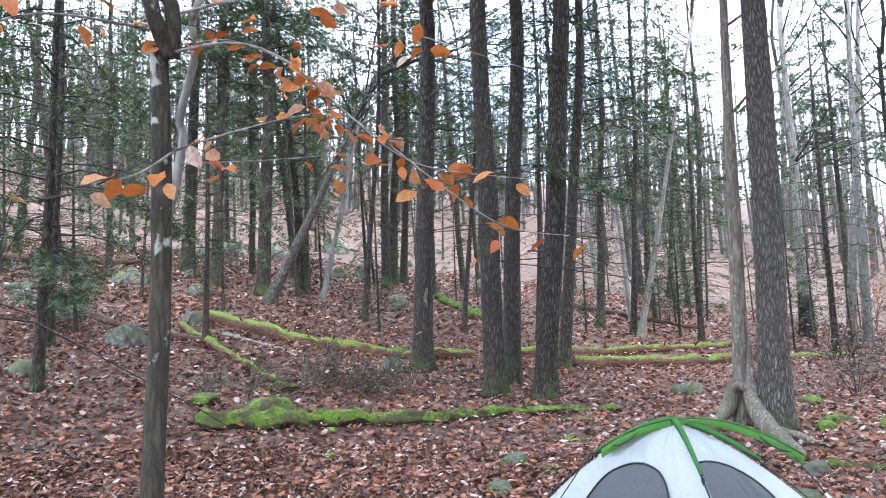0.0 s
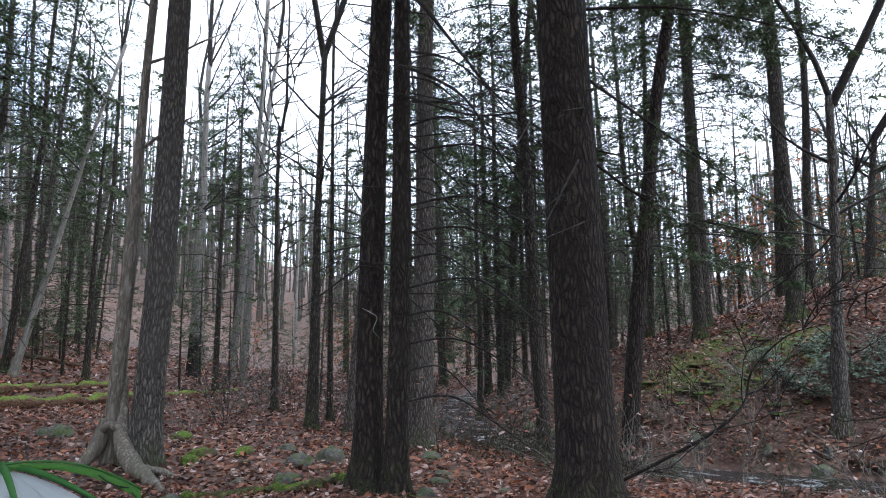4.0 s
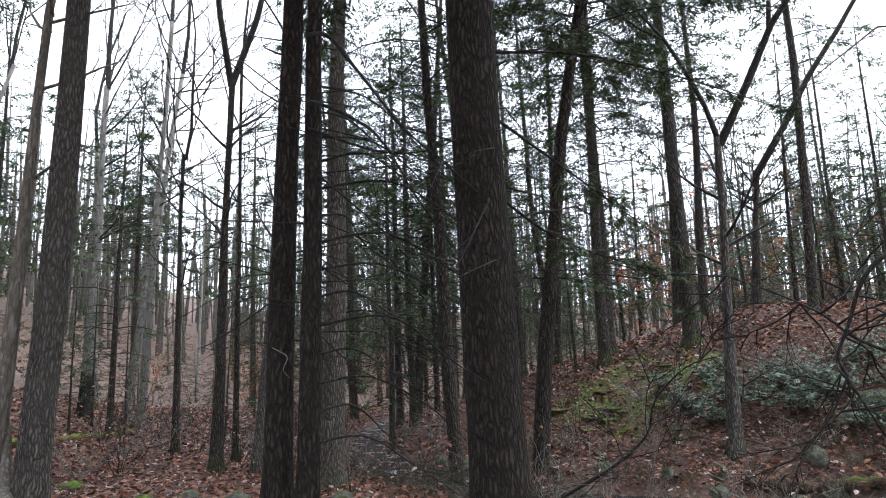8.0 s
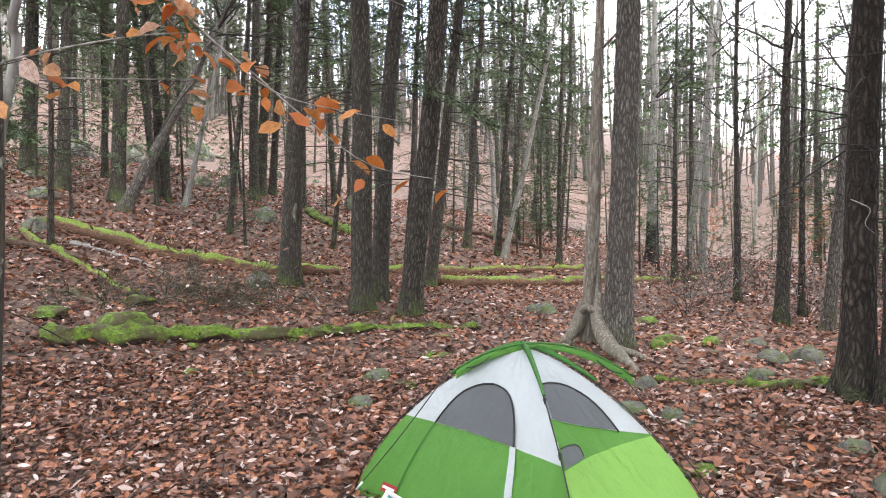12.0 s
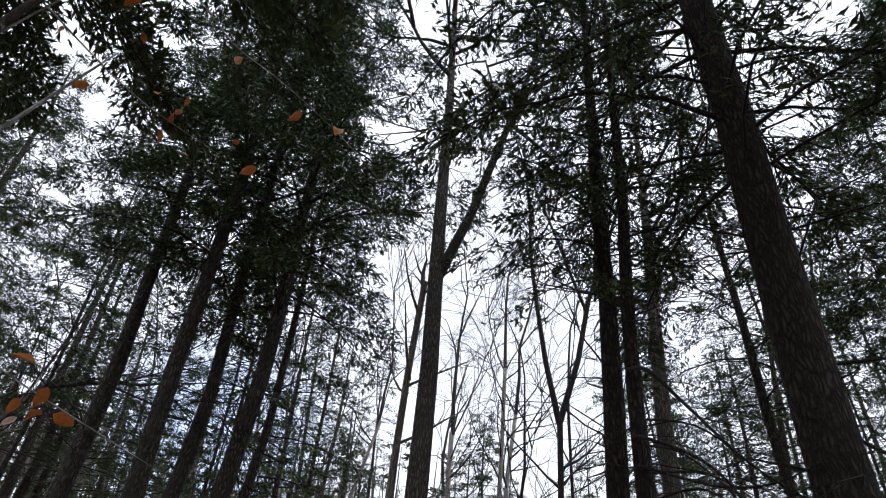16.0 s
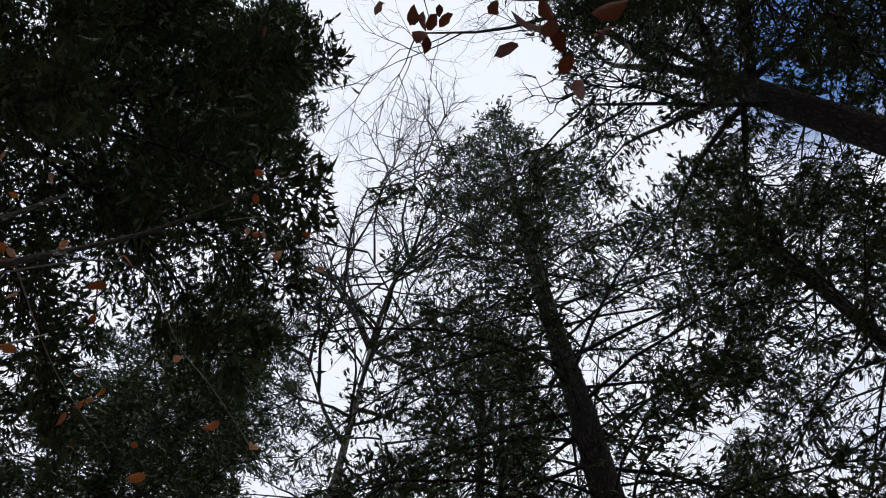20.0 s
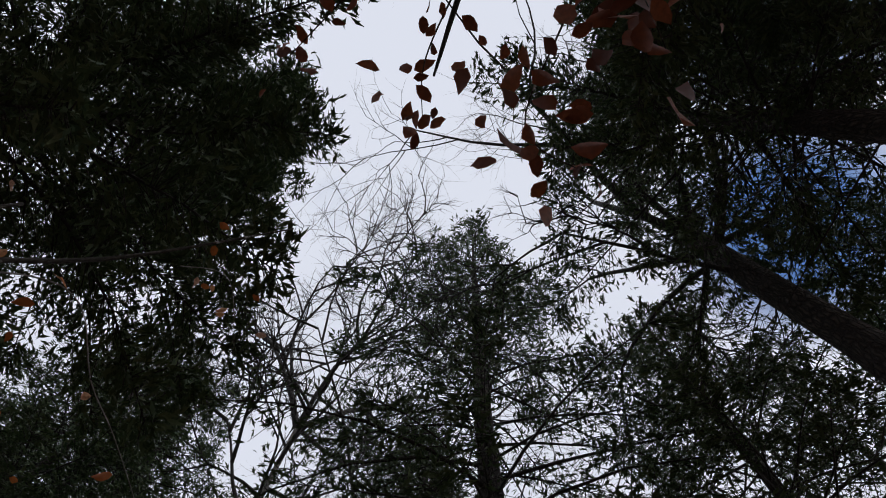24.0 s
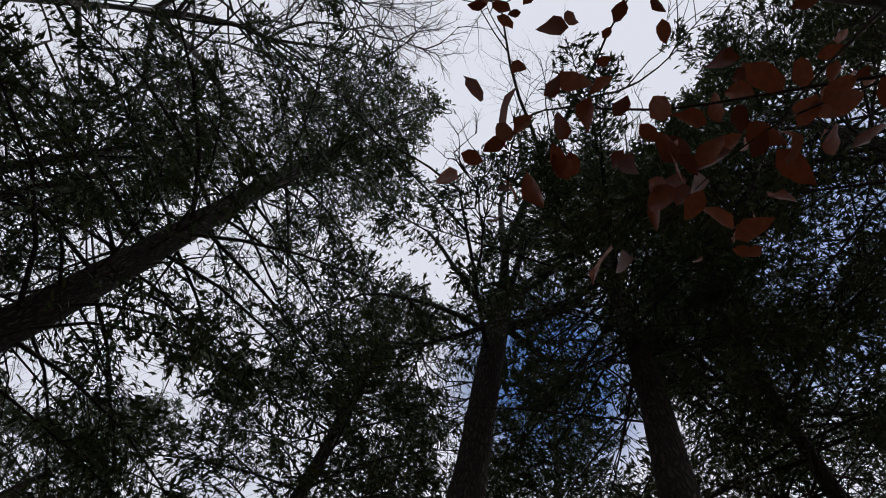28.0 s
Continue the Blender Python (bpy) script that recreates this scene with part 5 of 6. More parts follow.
for i in range(24):
    for j in range(3):
        q = i * 4 + j
        b.f.append((q, q + 1, q + 5, q + 4))
put("brow", b.mesh("brow", M_GREEN), tent, "green arched nylon brow")
b = Build()
b.tube([brow(i / 24, -0.1) + Vector((0, 0, 0.004)) for i in range(25)], [0.006] * 25, 7)
put("brow_sleeve", b.mesh("brow_sleeve", M_DKGREEN), tent)
for s0, s1 in ((0.06, 0.20), (0.94, 0.80)):
    b = Build()
    pts = [brow(s0 + (s1 - s0) * i / 6, -0.25) + Vector((0, 0, -0.03 - 0.022 * math.sin(i / 6 * 3.14))) for i in range(7)]
    b.tube(pts, [0.004] * 7, 5)
    put("brow_loop", b.mesh("brow_loop", M_BLACK), tent, "black webbing loop")
b = Build()
u0, z0 = 0.13, 0.085
for du, dz in ((0, 0), (0.08, 0), (0.08, 0.055), (0, 0.055)):
    b.v.append(wall_point(TL, TN, u0 + du, z0 + dz, 0.012))
b.f.append((0, 1, 2, 3))
tag = put("label_patch", b.mesh("label_patch", M_REDTAG, False), tent, "small red and white sewn label")
b = Build()
for du, dz in ((0.008, 0.02), (0.072, 0.02), (0.072, 0.036), (0.008, 0.036)):
    b.v.append(wall_point(TL, TN, u0 + du, z0 + dz, 0.015))
b.f.append((0, 1, 2, 3))
put("print_bar", b.mesh("print_bar", M_WHITE, False), tag)
tagged(tent, "green and pale grey dome tent with mesh windows on fallen leaves", "tent")


def guy_line(p, q, label, sleeve=0.35):
    root = new("guy_line")
    root.location = q
    p, q = Vector(p) - Vector(q), Vector((0, 0, 0))
    b = Build()
    b.tube([p.lerp(q, i / 8) + Vector((0, 0, -0.03 * math.sin(i / 8 * 3.14))) for i in range(9)], [0.0035] * 9, 5)
    put("cord", b.mesh("cord", M_BLACK), root)
    b = Build()
    b.tube([p.lerp(q, sleeve) + Vector((0, 0, -0.02)), p.lerp(q, sleeve + 0.06) + Vector((0, 0, -0.024))], [0.009, 0.009], 6)
    put("tensioner", b.mesh("tensioner", M_SILVER), root, "silver reflective cord tensioner")
    b = Build()
    b.tube([Vector((0, 0, -0.12)), Vector((0, 0, 0.03)), Vector((0.03, 0, 0.05))], [0.006, 0.006, 0.005], 5)
    put("peg", b.mesh("peg", M_SILVER), root, "metal tent peg")
    tagged(root, label, "guy line", "tent guy lines")


zt = land(TC.x, TC.y)
guy_line((0.735, 4.28, 0.90 + zt), (0.05, 4.58, land(0.05, 4.58)), "taut black guy line running down to the leaves", 0.8)
guy_line((1.78, 3.95, 0.86 + zt), (2.47, 3.86, land(2.47, 3.86)), "taut black guy line with silver tensioner", 0.2)
p = rib(TN, 0.79) + TC
guy_line((p.x - 0.01, p.y - 0.06, p.z + zt), (1.14, 2.72, land(1.14, 2.72)), "black guy line hanging down the tent corner", 0.18)

# camp stool -------------------------------------------------------------------------------------------------
k = Mat("plaid_canvas", 0.8)
sepx = k.t.nodes.new("ShaderNodeSeparateXYZ")
k.t.links.new(k.co, sepx.inputs[0])
c = (0.06, 0.28, 0.27)
for axis, per, off, wd, col in (("X", 9.0, 0.0, 0.22, (0.5, 0.15, 0.05)), ("X", 9.0, 0.5, 0.12, (0.75, 0.72, 0.62)), ("Y", 9.0, 0.1, 0.22, (0.42, 0.12, 0.06)), ("Y", 9.0, 0.6, 0.12, (0.75, 0.72, 0.62)), ("Y", 9.0, 0.85, 0.08, (0.02, 0.08, 0.1))):
    fr = k.math("FRACT", k.math("ADD", k.math("MULTIPLY", sepx.outputs[axis], per), off + 20), 0)
    c = k.mix(k.math("MULTIPLY", k.math("LESS_THAN", fr, wd), 0.75), c, col)
k.bump(k.noise(300, 1), 0.3, 0.004)
M_PLAID = k.done(c)
M_TUBE = Mat("white_painted_tube", 0.35).done((0.75, 0.75, 0.74))
stool = new("camp_stool")
stool.matrix_world = pose(0.15, 3.31, land(0.15, 3.31), 0, 0, 24)
b = Build()
for i in range(11):
    for j in range(7):
        x, y = -0.20 + 0.4 * i / 10, -0.17 + 0.34 * j / 6
        b.v.append(Vector((x, y, 0.445 - 0.045 * (1 - (x / 0.2) ** 2) + 0.004 * noise.noise(Vector((x * 14, y * 14, 0))))))
for i in range(10):
    for j in range(6):
        q = i * 7 + j
        b.f.append((q, q + 7, q + 8, q + 1))
put("seat", b.mesh("seat", M_PLAID), stool, "teal and orange plaid canvas sling")
for sx in (-1, 1):
    b = Build()
    b.tube([Vector((sx * 0.20, -0.19, 0.45)), Vector((sx * 0.20, 0.19, 0.45))], [0.011, 0.011], 8)
    put("seat_bar", b.mesh("seat_bar", M_TUBE), stool, "white painted seat bar")
    for sy in (-1, 1):
        b = Build()
        b.tube([Vector((sx * 0.20, sy * 0.18, 0.45)), Vector((-sx * 0.19, sy * 0.18 + sx * 0.012, 0.012))], [0.010, 0.010], 8)
        leg = put("leg", b.mesh("leg", M_TUBE), stool, "white painted crossed leg")
        b = Build()
        b.tube([Vector((-sx * 0.185, sy * 0.18 + sx * 0.012, 0.03)), Vector((-sx * 0.195, sy * 0.18 + sx * 0.012, 0.0))], [0.015, 0.015], 8)
        put("foot", b.mesh("foot", M_BLACK), leg, "black rubber foot")
tagged(stool, "folding camp stool with plaid canvas seat beside the tent", "stool")

# the looped root of the slanting tree behind the tent
root_t = new("looped_root")
root_t.location = (3.85, 9.2, land(3.85, 9.2))


def swept(name, pts, radii, material, parent, sides=10, wob=0.25, n=24, label=""):
    b = Build()
    path = smooth_path(pts, n)
    rr = [radii[min(int(i / n * (len(radii) - 1)), len(radii) - 2)] + (radii[min(int(i / n * (len(radii) - 1)), len(radii) - 2) + 1] - radii[min(int(i / n * (len(radii) - 1)), len(radii) - 2)]) * (i / n * (len(radii) - 1) - min(int(i / n * (len(radii) - 1)), len(radii) - 2)) for i in range(n + 1)]
    b.tube(path, rr, sides, wob)
    return put(name, b.mesh(name, material), parent, label)


swept("root", [(0.40, 0.86, 1.25), (0.37, 0.80, 1.0), (0.33, 0.70, 0.74), (0.26, 0.60, 0.50), (0.22, 0.36, 0.27), (0.19, 0.04, 0.13), (0.12, -0.45, 0.06), (0.03, -0.95, 0.02), (-0.08, -1.55, -0.04)], [0.03, 0.045, 0.06, 0.105, 0.12, 0.115, 0.09, 0.065, 0.02], M_BARE, root_t, 14, 0.25, 36)
swept("root_lip", [(0.33, 0.66, 0.60), (0.22, 0.58, 0.55), (0.12, 0.66, 0.60), (0.10, 0.80, 0.52)], [0.05, 0.055, 0.05, 0.05], M_BARE, root_t)
swept("root_fork", [(0.15, -0.2, 0.09), (0.30, -0.45, 0.07), (0.45, -0.8, 0.0)], [0.07, 0.055, 0.02], M_BARE, root_t)
swept("root_foot", [(0.18, 0.90, 0.65), (0.05, 0.88, 0.30), (-0.16, 0.85, 0.09), (-0.42, 0.8, -0.04)], [0.10, 0.11, 0.07, 0.025], M_BARE, root_t)
tagged(root_t, "pale twisted root looping above the leaves at a tree base", "root")

# young beech beside the camera and its withered leaves -------------------------------------------------------
BL = np.array([(0, 0, 0), (0.22, 0.24, 0.03), (0.5, 0.31, 0.05), (0.78, 0.19, 0.03), (1, 0, -0.06), (0.78, -0.19, 0.03), (0.5, -0.31, 0.05), (0.22, -0.24, 0.03), (0.5, 0, -0.01)])
BL_T = np.array([(0, 8, 1), (1, 8, 2), (2, 8, 3), (3, 8, 4), (4, 8, 5), (5, 8, 6), (6, 8, 7), (7, 8, 0)])


def beech_leaf_mesh(seed, material=M_BEECHLEAF):
    g = np.random.default_rng(seed)
    v = BL.copy()
    v[:, 2] += 0.25 * (v[:, 0] - 0.4) ** 2 * g.uniform(-1, 1.4) + 0.5 * v[:, 1] ** 2 * g.uniform(0, 2.0)
    v[1:8, :2] *= g.uniform(0.86, 1.1, (7, 1))
    v[1:8, 2] += g.normal(0, 0.05, 7)
    return array_mesh("leaf", v * 0.085, BL_T, material, True)


BEECH_LEAVES = [beech_leaf_mesh(i) for i in range(6)]
SHADED_LEAVES = [beech_leaf_mesh(i, M_SHADELEAF) for i in range(6)]


def hang_leaves(parent, pts, n, seed, spread=0.05, size=1.0, kinds=BEECH_LEAVES):
    """Withered leaves hanging along a twig, as parts."""
    g = random.Random(seed)
    path = smooth_path(pts, 30)
    for i in range(n):
        s = g.uniform(0.12, 1.0)
        p = path[int(s * 30)] + Vector((g.gauss(0, spread), g.gauss(0, spread), g.gauss(-0.01, spread * 0.7)))
        o = new("leaf", g.choice(kinds))
        o.parent = parent
        k_ = size * g.uniform(0.65, 1.2)
        o.matrix_basis = Matrix.LocRotScale(p, Euler((g.gauss(0, 0.7), g.uniform(-0.2, 1.1), g.uniform(0, 6.28))), (k_, k_, k_))


beech = new("young_beech_tree")
bx0, by0 = -0.92, 2.12
bo = Vector((bx0, by0, land(bx0, by0)))
beech.location = bo + Vector((-0.08, 0.0, -0.02))


def rel(pts):
    return [tuple(Vector(p) - bo) for p in pts]


swept("trunk", rel([(-0.93, 2.08, -0.1), (-0.93, 2.10, 0.5), (-0.92, 2.13, 1.2), (-0.90, 2.16, 1.79), (-0.88, 2.14, 2.32), (-0.86, 2.08, 2.66)]), [0.05, 0.038, 0.033, 0.031, 0.03, 0.029], M_BEECH, beech, 14, 0.12, 40)
swept("stem", rel([(-0.82, 2.08, 2.62), (-0.86, 2.02, 2.78), (-0.88, 2.0, 3.1), (-0.80, 1.95, 3.7), (-0.70, 1.9, 4.6)]), [0.028, 0.026, 0.022, 0.016, 0.008], M_BEECH, beech)
swept("stem", rel([(-0.82, 2.08, 2.62), (-0.80, 2.04, 2.76), (-0.83, 2.02, 2.95), (-0.62, 1.9, 3.8), (-0.30, 1.8, 4.7), (0.08, 1.3, 5.6)]), [0.026, 0.024, 0.021, 0.016, 0.010, 0.004], M_BEECH, beech)
swept("stem", rel([(-0.93, 2.12, 0.0), (-0.932, 2.17, 1.2), (-0.93, 2.25, 2.0), (-0.885, 2.33, 2.42), (-0.89, 2.32, 2.51), (-0.82, 2.27, 2.70), (-0.81, 2.23, 2.81), (-0.76, 2.20, 2.91), (-0.6, 2.3, 3.6), (-0.4, 2.6, 4.6)]), [0.020, 0.019, 0.018, 0.016, 0.015, 0.014, 0.013, 0.010, 0.004], M_GREY, beech, 8, 0.1, 40, "pale smooth side stem")
twigs = [
    ([(-0.82, 2.06, 2.63), (-0.62, 2.06, 2.65), (-0.46, 2.10, 2.59), (-0.30, 2.16, 2.44), (-0.14, 2.19, 2.31), (-0.04, 2.19, 2.22), (0.17, 2.19, 2.06), (0.37, 2.15, 2.01)], 0.007, 30, 0.05),
    ([(-0.84, 2.13, 2.34), (-0.89, 2.01, 2.25), (-0.97, 1.9, 2.19)], 0.006, 10, 0.06),
    ([(-0.83, 2.12, 2.34), (-0.70, 2.10, 2.37), (-0.50, 2.09, 2.41), (-0.35, 2.07, 2.42)], 0.005, 10, 0.05),
    ([(-0.46, 2.10, 2.59), (-0.42, 2.16, 2.50), (-0.36, 2.20, 2.45), (-0.28, 2.23, 2.40)], 0.003, 16, 0.035),
]
twigs += [
    ([(-0.82, 2.06, 2.65), (-0.66, 2.10, 2.68), (-0.55, 2.15, 2.66)], 0.003, 7, 0.03),
    ([(-0.82, 2.13, 2.30), (-0.58, 2.18, 2.31), (-0.30, 2.20, 2.32)], 0.004, 9, 0.05),
    ([(-0.30, 2.16, 2.44), (-0.09, 2.17, 2.27), (0.26, 2.09, 2.18)], 0.004, 9, 0.035),
    ([(-0.80, 2.04, 2.74), (-0.62, 2.08, 2.80), (-0.41, 2.11, 2.84), (-0.21, 2.18, 2.76), (0.01, 2.21, 2.68), (0.30, 2.24, 2.58)], 0.007, 14, 0.06),
]
twigs += [
    ([(-0.86, 2.05, 2.70), (-1.02, 1.75, 2.62), (-1.10, 1.50, 2.45)], 0.007, 9, 0.06),
    ([(-0.68, 1.92, 3.6), (-0.4, 1.9, 4.3), (-0.18, 1.84, 4.37), (0.10, 1.91, 4.21), (0.33, 1.93, 4.13), (0.64, 1.96, 3.98), (0.93, 2.0, 3.79)], 0.006, 5, 0.06),
    ([(-0.10, 1.7, 5.0), (0.10, 1.7, 5.35), (0.45, 1.9, 5.25)], 0.004, 9, 0.12),
    ([(-0.75, 1.95, 4.0), (-0.9, 2.2, 4.5), (-0.9, 2.5, 4.9)], 0.006, 14, 0.2),
]
twigs += [
    ([(-0.85, 1.98, 3.3), (-1.1, 2.4, 3.7), (-1.2, 2.9, 3.9)], 0.006, 14, 0.2),
    ([(-0.55, 1.9, 4.0), (-0.2, 2.3, 4.1), (0.2, 2.7, 4.3)], 0.005, 12, 0.15),
]
for i, (pts, r, n, sp) in enumerate(twigs):
    tw = swept("twig", rel(pts), [r * 0.8, r * 0.6, r * 0.4, 0.0012], M_GREY, beech, 6, 0.0, 24)
    hang_leaves(tw, rel(pts), n, 400 + i, sp, 0.86)
    g = random.Random(900 + i)
    path = smooth_path(rel(pts), 20)
    for j in range(4):
        q = path[g.randrange(4, 20)]
        e = q + Vector((g.gauss(0, 0.14), g.gauss(0, 0.12), g.gauss(-0.01, 0.07)))
        b = Build()
        b.tube([q, q.lerp(e, 0.5) + Vector((0, 0, 0.012)), e], [0.0022, 0.0016, 0.001], 4)
        put("side_twig", b.mesh("side_twig", M_BEECH), tw)
tagged(beech, "slender young beech with withered orange leaves on its twigs", "tree", "young beeches")

beech_b = new("young_beech_tree")
bo = Vector((-0.75, -1.15, land(-0.75, -1.15)))
beech_b.location = bo
swept("trunk", rel([(-0.75, -1.15, -0.1), (-0.73, -1.1, 1.2), (-0.66, -1.0, 2.4), (-0.55, -0.75, 3.3), (-0.42, -0.3, 4.2), (-0.2, 0.1, 5.0)]), [0.04, 0.034, 0.03, 0.024, 0.016, 0.006], M_BEECH, beech_b, 10, 0.12, 30)
twigs = [
    ([(-0.62, -0.9, 2.8), (-0.30, -0.55, 3.15), (-0.05, -0.28, 3.22), (0.12, -0.05, 3.25), (0.30, -0.12, 3.2)], 0.005, 34, 0.09),
    ([(-0.30, -0.55, 3.15), (-0.10, -0.42, 3.14), (0.14, -0.36, 3.1)], 0.003, 20, 0.08),
    ([(-0.50, -0.6, 3.6), (-0.54, 0.1, 4.1), (-0.5, 0.6, 4.25)], 0.006, 9, 0.09),
    ([(-0.42, -0.3, 4.2), (-0.23, 0.06, 4.26), (-0.05, 0.2, 4.17)], 0.005, 20, 0.12),
]
twigs += [
    ([(-0.50, -0.6, 3.6), (-0.2, -0.7, 4.0), (0.2, -0.9, 4.2)], 0.006, 16, 0.14),
]
for i, (pts, r, n, sp) in enumerate(twigs):
    tw = swept("twig", rel(pts), [r, r * 0.7, r * 0.45, 0.0015], M_BEECH, beech_b, 6, 0.0, 24)
    hang_leaves(tw, rel(pts), int(n * 1.35), 500 + i, sp * 0.85, 0.9, SHADED_LEAVES)
tagged(beech_b, "young beech arching overhead with withered rust leaves toned darker for shade", "tree", "young beeches")

# dead limbs of the trees by the stream
limbs_root = new("dead_limb")
limbs_root.location = (5.5, 6.3, 2.0)
bo = Vector((5.5, 6.3, 2.0))
courses = [
    ([(5.62, 5.75, 5.9), (5.26, 5.07, 5.5), (5.48, 4.78, 5.0), (5.8, 4.41, 4.34), (6.04, 3.92, 3.84)], 0.03),
    ([(5.6, 5.8, 5.0), (5.38, 5.37, 4.83), (5.73, 4.84, 4.43), (5.98, 4.5, 3.69), (6.21, 4.05, 2.89)], 0.026),
    ([(5.62, 5.8, 4.7), (5.78, 4.88, 4.25), (5.96, 4.3, 4.16), (5.98, 3.79, 4.24)], 0.019),
    ([(5.65, 5.8, 4.2), (6.13, 5.05, 3.34), (6.44, 4.65, 2.66)], 0.015),
]
courses += [
    ([(5.6, 5.9, 2.4), (6.02, 5.42, 1.79), (6.38, 4.82, 1.52)], 0.011),
    ([(5.62, 6.4, 2.7), (5.7, 7.58, 2.3), (5.77, 8.15, 2.19)], 0.012),
    ([(5.6, 5.8, 3.6), (6.3, 5.3, 3.2), (7.0, 4.9, 2.3)], 0.012),
    ([(5.6, 5.8, 3.1), (6.4, 5.6, 2.6), (7.2, 5.4, 1.7)], 0.012),
]
for i, (pts, r) in enumerate(courses):
    o = swept("limb", rel(pts), [r, r * 0.75, r * 0.5, 0.004], M_DEAD, limbs_root, 7, 0.1, 20)
    g = random.Random(300 + i)
    path = smooth_path(rel(pts), 20)
    b = Build()
    for j in range(9):
        q = path[g.randrange(5, 21)]
        grow(b, g, q, Vector((g.gauss(0.2, 0.6), g.gauss(-0.4, 0.6), g.gauss(-0.1, 0.4))).normalized(), g.uniform(0.25, 0.8), 0.006, 1, 4, 0.6, 0.0)
    tagged(put("twig_spray", b.mesh("twig_spray", M_DEAD), o), kind="stuff")
g = random.Random(41)
for i in range(14):
    z0 = 1.0 + 0.33 * i
    a = radians(g.uniform(-80, 15))
    ln = g.uniform(1.3, 2.9)
    d = Vector((math.cos(a), math.sin(a), 0))
    p0 = Vector((5.66 + 0.02 * z0, 5.9 - 0.02 * z0, z0))
    pts = [p0, p0 + d * ln * 0.35 + Vector((0, 0, 0.05)), p0 + d * ln * 0.7 + Vector((g.gauss(0, 0.08), g.gauss(0, 0.08), -0.18 * ln)), p0 + d * ln + Vector((0, 0, -0.42 * ln))]
    o = swept("limb", rel([tuple(p) for p in pts]), [0.019, 0.013, 0.008, 0.002], M_DEAD, limbs_root, 6, 0.1, 16)
    path = smooth_path(rel([tuple(p) for p in pts]), 20)
    b = Build()
    for j in range(8):
        grow(b, g, path[g.randrange(6, 21)], (d + Vector((g.gauss(0, 0.7), g.gauss(0, 0.7), g.gauss(-0.35, 0.25)))).normalized(), g.uniform(0.2, 0.6), 0.0035, 1, 3, 0.6, 0.0, fine=0.5)
    tagged(put("twig_spray", b.mesh("twig_spray", M_DEAD), o), kind="stuff")
tagged(limbs_root, "bare dead limbs sweeping down from a hemlock trunk", "branch")

# arching dead brush by the water, and thin shrubs
courses = [
    ([(8.0, 4.6, -0.2), (8.01, 3.81, 0.23), (8.10, 3.24, 0.57), (8.06, 2.86, 0.9), (7.94, 2.69, 1.29), (7.87, 2.29, 1.65), (7.77, 1.89, 1.76)], 0.023),
    ([(5.2, -0.3, 2.6), (4.96, 0.24, 2.29), (4.98, 0.43, 1.93), (4.97, 0.52, 1.69), (4.97, 0.45, 1.52), (4.94, 0.62, 1.32)], 0.016),
    ([(5.3, -0.4, 1.5), (4.99, 0.31, 1.79), (5.13, 0.59, 2.02), (5.24, 0.89, 2.2), (5.32, 1.23, 2.37)], 0.012),
]
for i, (pts, r) in enumerate(courses):
    bo = Vector(pts[0])
    root = new("dead_branch")
    root.location = bo
    swept("stem", rel(pts), [r, r * 0.8, r * 0.5, 0.004], M_DEAD, root, 8, 0.2, 24)
    g = random.Random(600 + i)
    b = Build()
    path = smooth_path(rel(pts), 20)
    for j in range(14 if i == 0 else 8):
        grow(b, g, path[g.randrange(6, 21)], Vector((g.gauss(0, 0.6), g.gauss(-0.3, 0.6), g.gauss(0, 0.5))).normalized(), g.uniform(0.4, 1.1), 0.008, 2, 4, 0.6, 0.0, fine=0.5)
    tagged(put("twig_spray", b.mesh("twig_spray", M_DEAD), root), kind="stuff")
    if i:
        swept("stem_foot", rel([pts[0], (pts[0][0] + 0.2, pts[0][1] - 0.3, 0.6), (pts[0][0] + 0.3, pts[0][1] - 0.4, land(pts[0][0] + 0.3, pts[0][1] - 0.4) - 0.1)]), [r, r, r * 1.2], M_DEAD, root, 8, 0.1, 12)
    tagged(root, "crooked dead branch with bare twigs by the stream", "branch", "dead branches")


